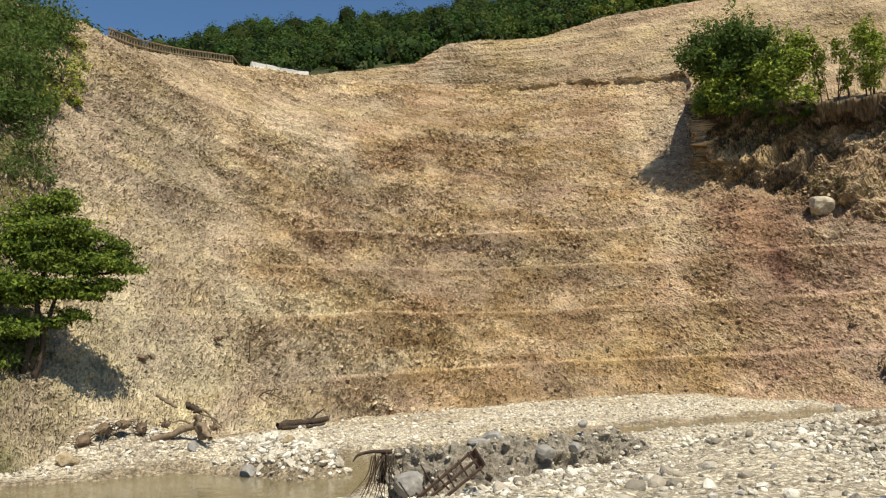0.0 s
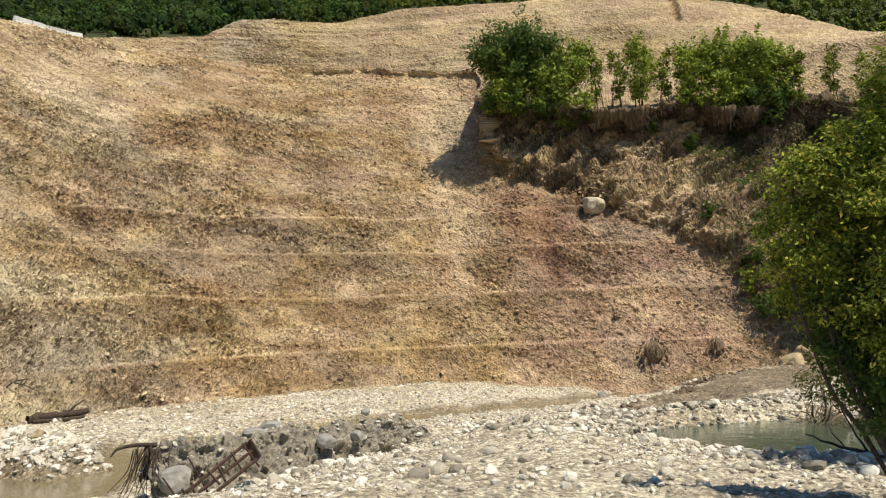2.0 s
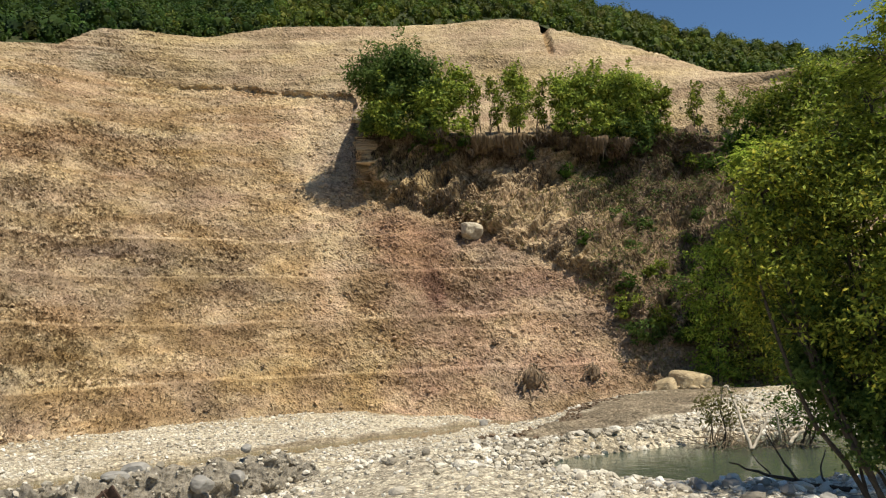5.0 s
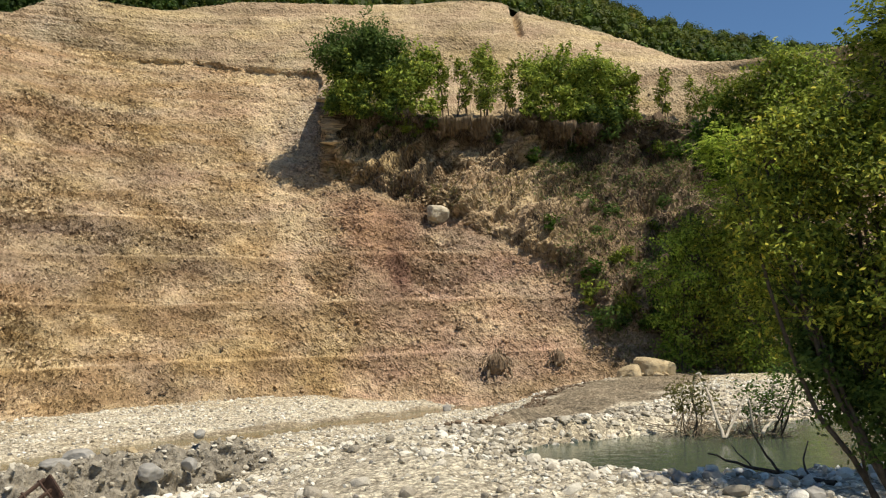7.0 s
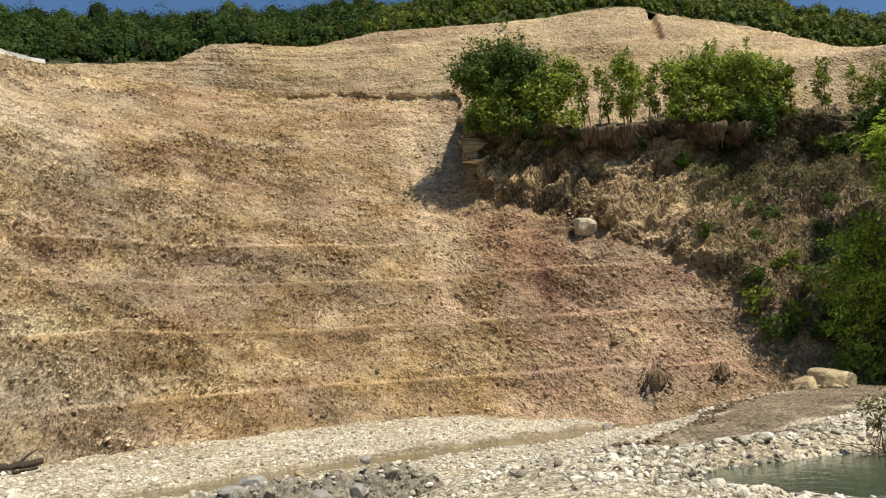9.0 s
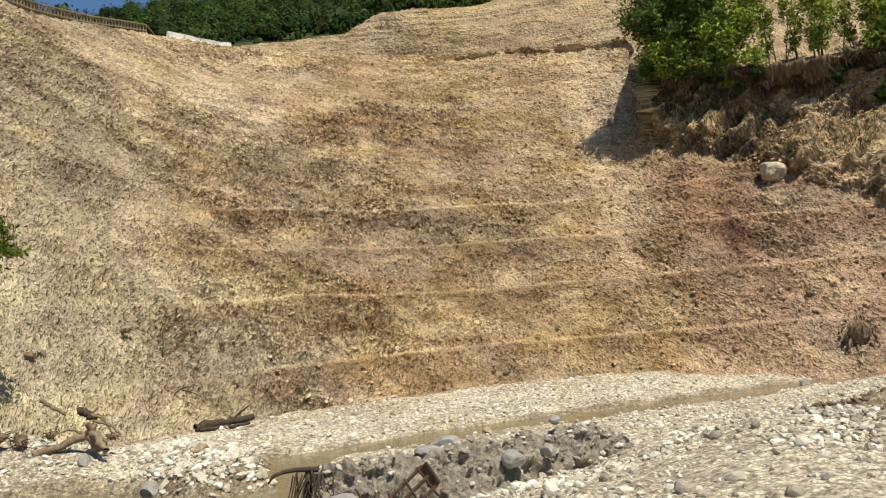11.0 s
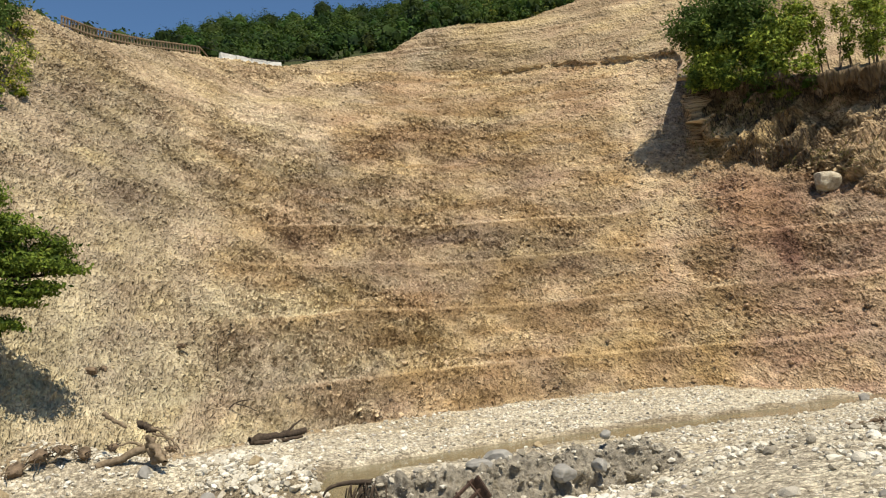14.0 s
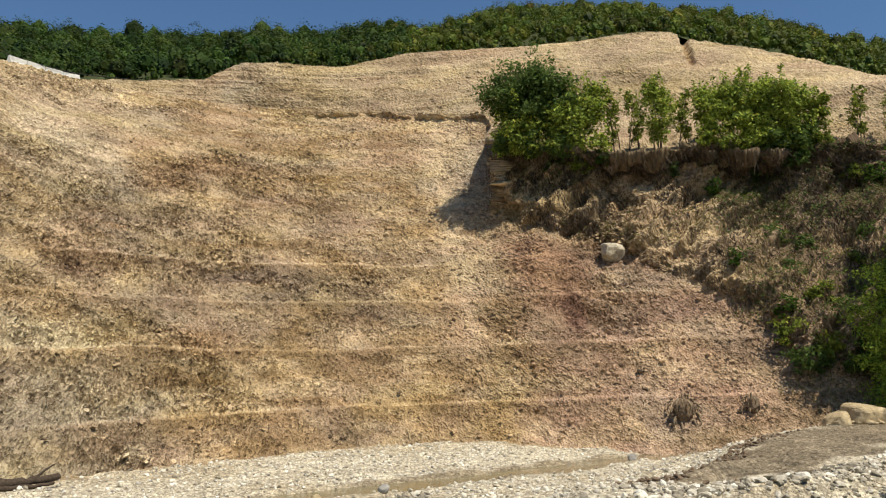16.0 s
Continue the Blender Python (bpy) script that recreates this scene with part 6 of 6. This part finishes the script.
sticks("dead_branch", "dark dead branch lying in the pool", P(44.5, 15.2, 0.9), [([P(47.5, 15.0, 0.95), P(45.5, 15.4, 0.95), P(43.0, 15.9, 1.05), P(40.9, 16.3, 1.18)], 0.05, 0.012), ([P(44.8, 15.5, 0.97), P(43.8, 15.8, 1.35), P(43.1, 16.0, 1.75)], 0.025, 0.008), ([P(43.2, 15.9, 1.05), P(42.6, 16.2, 1.2), P(42.3, 16.5, 1.3)], 0.015, 0.006), ([P(46.2, 15.2, 0.95), P(46.0, 15.6, 1.2), P(46.4, 16.0, 1.45)], 0.02, 0.008)], M_DARKWOOD, 265)
for k, (b, r, rad) in enumerate([(37.4, 15.6, 0.3), (39.0, 15.3, 0.42), (40.8, 15.0, 0.36), (42.4, 14.7, 0.28), (36.0, 16.0, 0.22), (44.0, 14.2, 0.32), (46.0, 13.8, 0.4), (34.6, 16.4, 0.18), (48.0, 13.4, 0.3)]):
    q = on_ground(b, r, -0.04)
    place_boulder("dark wet boulder at the pool's edge" if k in (1, 2) else "grey rounded boulder at the pool's edge", q, (rad * 0.45, rad * 0.38, rad * 0.32), M_GREYBOULDER, 270 + k, 50 * k, "boulders at the pool", blocky=1.0)
for k, (x, y, rad) in enumerate([(9.6, 39.9, 0.3), (13.4, 42.3, 0.22), (6.0, 36.2, 0.18), (17.5, 44.5, 0.28), (3.5, 33.2, 0.2), (20.5, 43.6, 0.3), (-12.2, 27.2, 0.4), (-8.6, 28.6, 0.3), (-5.2, 28.0, 0.3), (-6.3, 26.9, 0.36)]):
    place_boulder("weathered boulder standing by the stream", (x, y, gz_at(x, y) + 0.05), (rad, rad * 0.8, rad * 0.9), M_GREYBOULDER if k % 2 else M_BOULDER, 290 + k, 35 * k, "boulders by the stream")

# ---------------------------------------------------------------- loose stones
def scatter(name, label, n, x0, x1, y0, y1, s0, s1, mat, seed, keep, sub=1, lift=0.25, power=2.2):
    rng = np.random.default_rng(seed)
    x, y = rng.uniform(x0, x1, n), rng.uniform(y0, y1, n)
    z = ground_z(x, y)
    k = keep(x, y, z, rng)
    x, y, z = x[k], y[k], z[k]
    s = s0 + (s1 - s0) * rng.random(len(x)) ** power
    me = stones_mesh(name, np.c_[x, y, z + s * lift], s, mat, seed, sub)
    return tagged(new(name, me), label, "stones", kind="stuff")


def bearing(x, y):
    return np.degrees(np.arctan2(x - CX, y - CY))


def in_view(x, y):
    b = bearing(x, y)
    return (b > -34) & (b < 60) & (np.hypot(x, y - 2) > 8)


def patchy(x, y, f, seed):
    return fbm(np.c_[x, y, 0 * x] * f, 3, seed)


def dry(x, y, a=0.1):
    return (along_line(x, y, TRACK, TRACK_W)[0] > 0.2) & (along_line(x, y, STREAM, STREAM_W)[0] > a) & (along_line(x, y, POOL, POOL_W)[0] > a)


scatter("bar_pebbles", "pale limestone pebbles on the gravel bar", 36000, -6, 22, 9, 32, 0.015, 0.055, M_STONE, 301, lambda x, y, z, r: in_view(x, y) & (z > 0.2) & dry(x, y) & (r.random(len(x)) < (0.55 + 0.4 * patchy(x, y, 0.5, 3)) * (1 - 0.75 * smooth(12, 16, bearing(x, y)) * smooth(30, 25, bearing(x, y)) * smooth(22, 18, np.hypot(x, y - 2)))), 1)
scatter("bank_cobbles", "pale cobbles along the water's edge", 11000, -4, 26, 13, 30, 0.03, 0.12, M_STONE, 302, lambda x, y, z, r: in_view(x, y) & dry(x, y) & ((along_line(x, y, POOL, POOL_W)[0] < 1.5) | (np.abs(along_line(x, y, LINE.tolist(), [0.9] * 7)[0] - 0.6) < 0.5) | (r.random(len(x)) < 0.03)), 1)
scatter("spit_cobbles", "heap of angular pale cobbles in the stream", 3200, -9, -1.5, 23, 34, 0.04, 0.17, M_STONE, 303, lambda x, y, z, r: (z > WATER_Z) & (np.exp(-((((x + 5.2) * 0.88 + (y - 28.6) * 0.47) / 1.7) ** 2) - ((-(x + 5.2) * 0.47 + (y - 28.6) * 0.88) / 3.8) ** 2) > 0.25 + 0.3 * r.random(len(x))), 1)
scatter("flats_stones", "pale stones strewn over the river flats", 22000, -16, 34, 24, 56, 0.03, 0.11, M_STONE, 304, lambda x, y, z, r: in_view(x, y) & (np.hypot(x, y - 2) > 29) & dry(x, y) & (np.hypot(x, y - 2) < curve(np.clip(bearing(x, y), -60, 70), B_TOE, R_TOE) - 0.3) & (r.random(len(x)) < 0.6 + 0.5 * patchy(x, y, 0.4, 5)), 1)
scatter("grey_stones", "grey stones scattered over the gravel", 4500, -14, 30, 10, 50, 0.02, 0.085, M_GREYSTONE, 305, lambda x, y, z, r: in_view(x, y) & dry(x, y, -0.3) & (np.hypot(x, y - 2) < curve(np.clip(bearing(x, y), -60, 70), B_TOE, R_TOE)) & (r.random(len(x)) < 0.5 + 0.5 * patchy(x, y, 0.4, 6)), 1)
scatter("left_flat_stones", "pale cobbles on the left shore", 4200, -16, -4, 22, 34, 0.02, 0.1, M_STONE, 306, lambda x, y, z, r: dry(x, y, 0.05), 1)
scatter("track_clods", "dark churned clods along the track", 5200, 10, 26, 22, 38, 0.03, 0.13, M_CLOD, 307, lambda x, y, z, r: (np.abs(along_line(x, y, TRACK, TRACK_W)[0]) < 0.7 + 0.5 * patchy(x, y, 0.6, 8)) & (y > 23 + 0.8 * (x - 11) - 1.5 + 1.5 * r.random(len(x))), 1)
scatter("pool_cobbles", "pale cobbles heaped along the pool bank", 6500, 9, 23, 17, 28, 0.035, 0.13, M_DUNSTONE, 308, lambda x, y, z, r: (z > POOL_Z - 0.08) & (along_line(x, y, TRACK, TRACK_W)[0] > 0.2) & (along_line(x, y, POOL, POOL_W)[0] < 3.4) & (y > 18.5), 1)
rng = np.random.default_rng(311)
pick = np.where((VV > 0.0) & (VV < 1.55) & (BB > -29) & (BB < 42))[0]
pick = rng.choice(pick, 19000)
dens = 0.5 + 0.75 * fbm(streak[pick] * 0.22, 3, 44) + 0.25 * smooth(0.15, 0.35, VV[pick]) - 0.3 * smooth(1.0, 1.1, VV[pick]) - 0.6 * near_berm[pick] - 0.5 * left_w[pick]
pick = pick[rng.random(len(pick)) < dens]
s = 0.045 + 0.16 * rng.random(len(pick)) ** 3.5
s = np.minimum(s * np.where(VV[pick] > 1, 0.7, 1.0), np.where(BB[pick] < -8, 0.085, 0.16))
me = stones_mesh("clods", ground_pts[pick] + nrm[pick] * (s * 0.1)[:, None], s, M_CLODS, 312, 1, 0.7, 0.22)
tint = earth[pick] * (0.72 + 0.4 * rng.random((len(pick), 1)))
set_color(me, "earth", np.repeat(np.clip(tint, 0.02, 0.85), 12, 0))
tagged(new("clods", me), "loose clods and stones on the cut slope", "clods", kind="stuff")

# the larger cobbles of the near bar, one by one
rng = np.random.default_rng(331)
shapes = [stones_mesh("cobble", np.zeros((1, 3)), np.ones(1), M_COBBLE, 340 + k, 2, 0.65, 0.07) for k in range(10)]
x, y = rng.uniform(-2, 16, 2600), rng.uniform(11, 24, 2600)
z = ground_z(x, y)
ok = in_view(x, y) & dry(x, y, 0.15) & (z > 0.3) & (rng.random(len(x)) < 0.35 + 0.6 * patchy(x, y, 0.35, 9)) & (np.abs(along_line(x, y, LINE.tolist(), [0.9] * 7)[0]) > 0.3)
for k in np.where(ok)[0][:290]:
    size = 0.05 + 0.11 * rng.random() ** 2.5
    ob = new("cobble", shapes[k % 10])
    ob.parent = ground
    ob.matrix_basis = pose(x[k], y[k], z[k] + size * 0.2, rng.normal(0, 12), rng.normal(0, 12), rng.uniform(0, 360)) @ Matrix.Scale(size, 4)
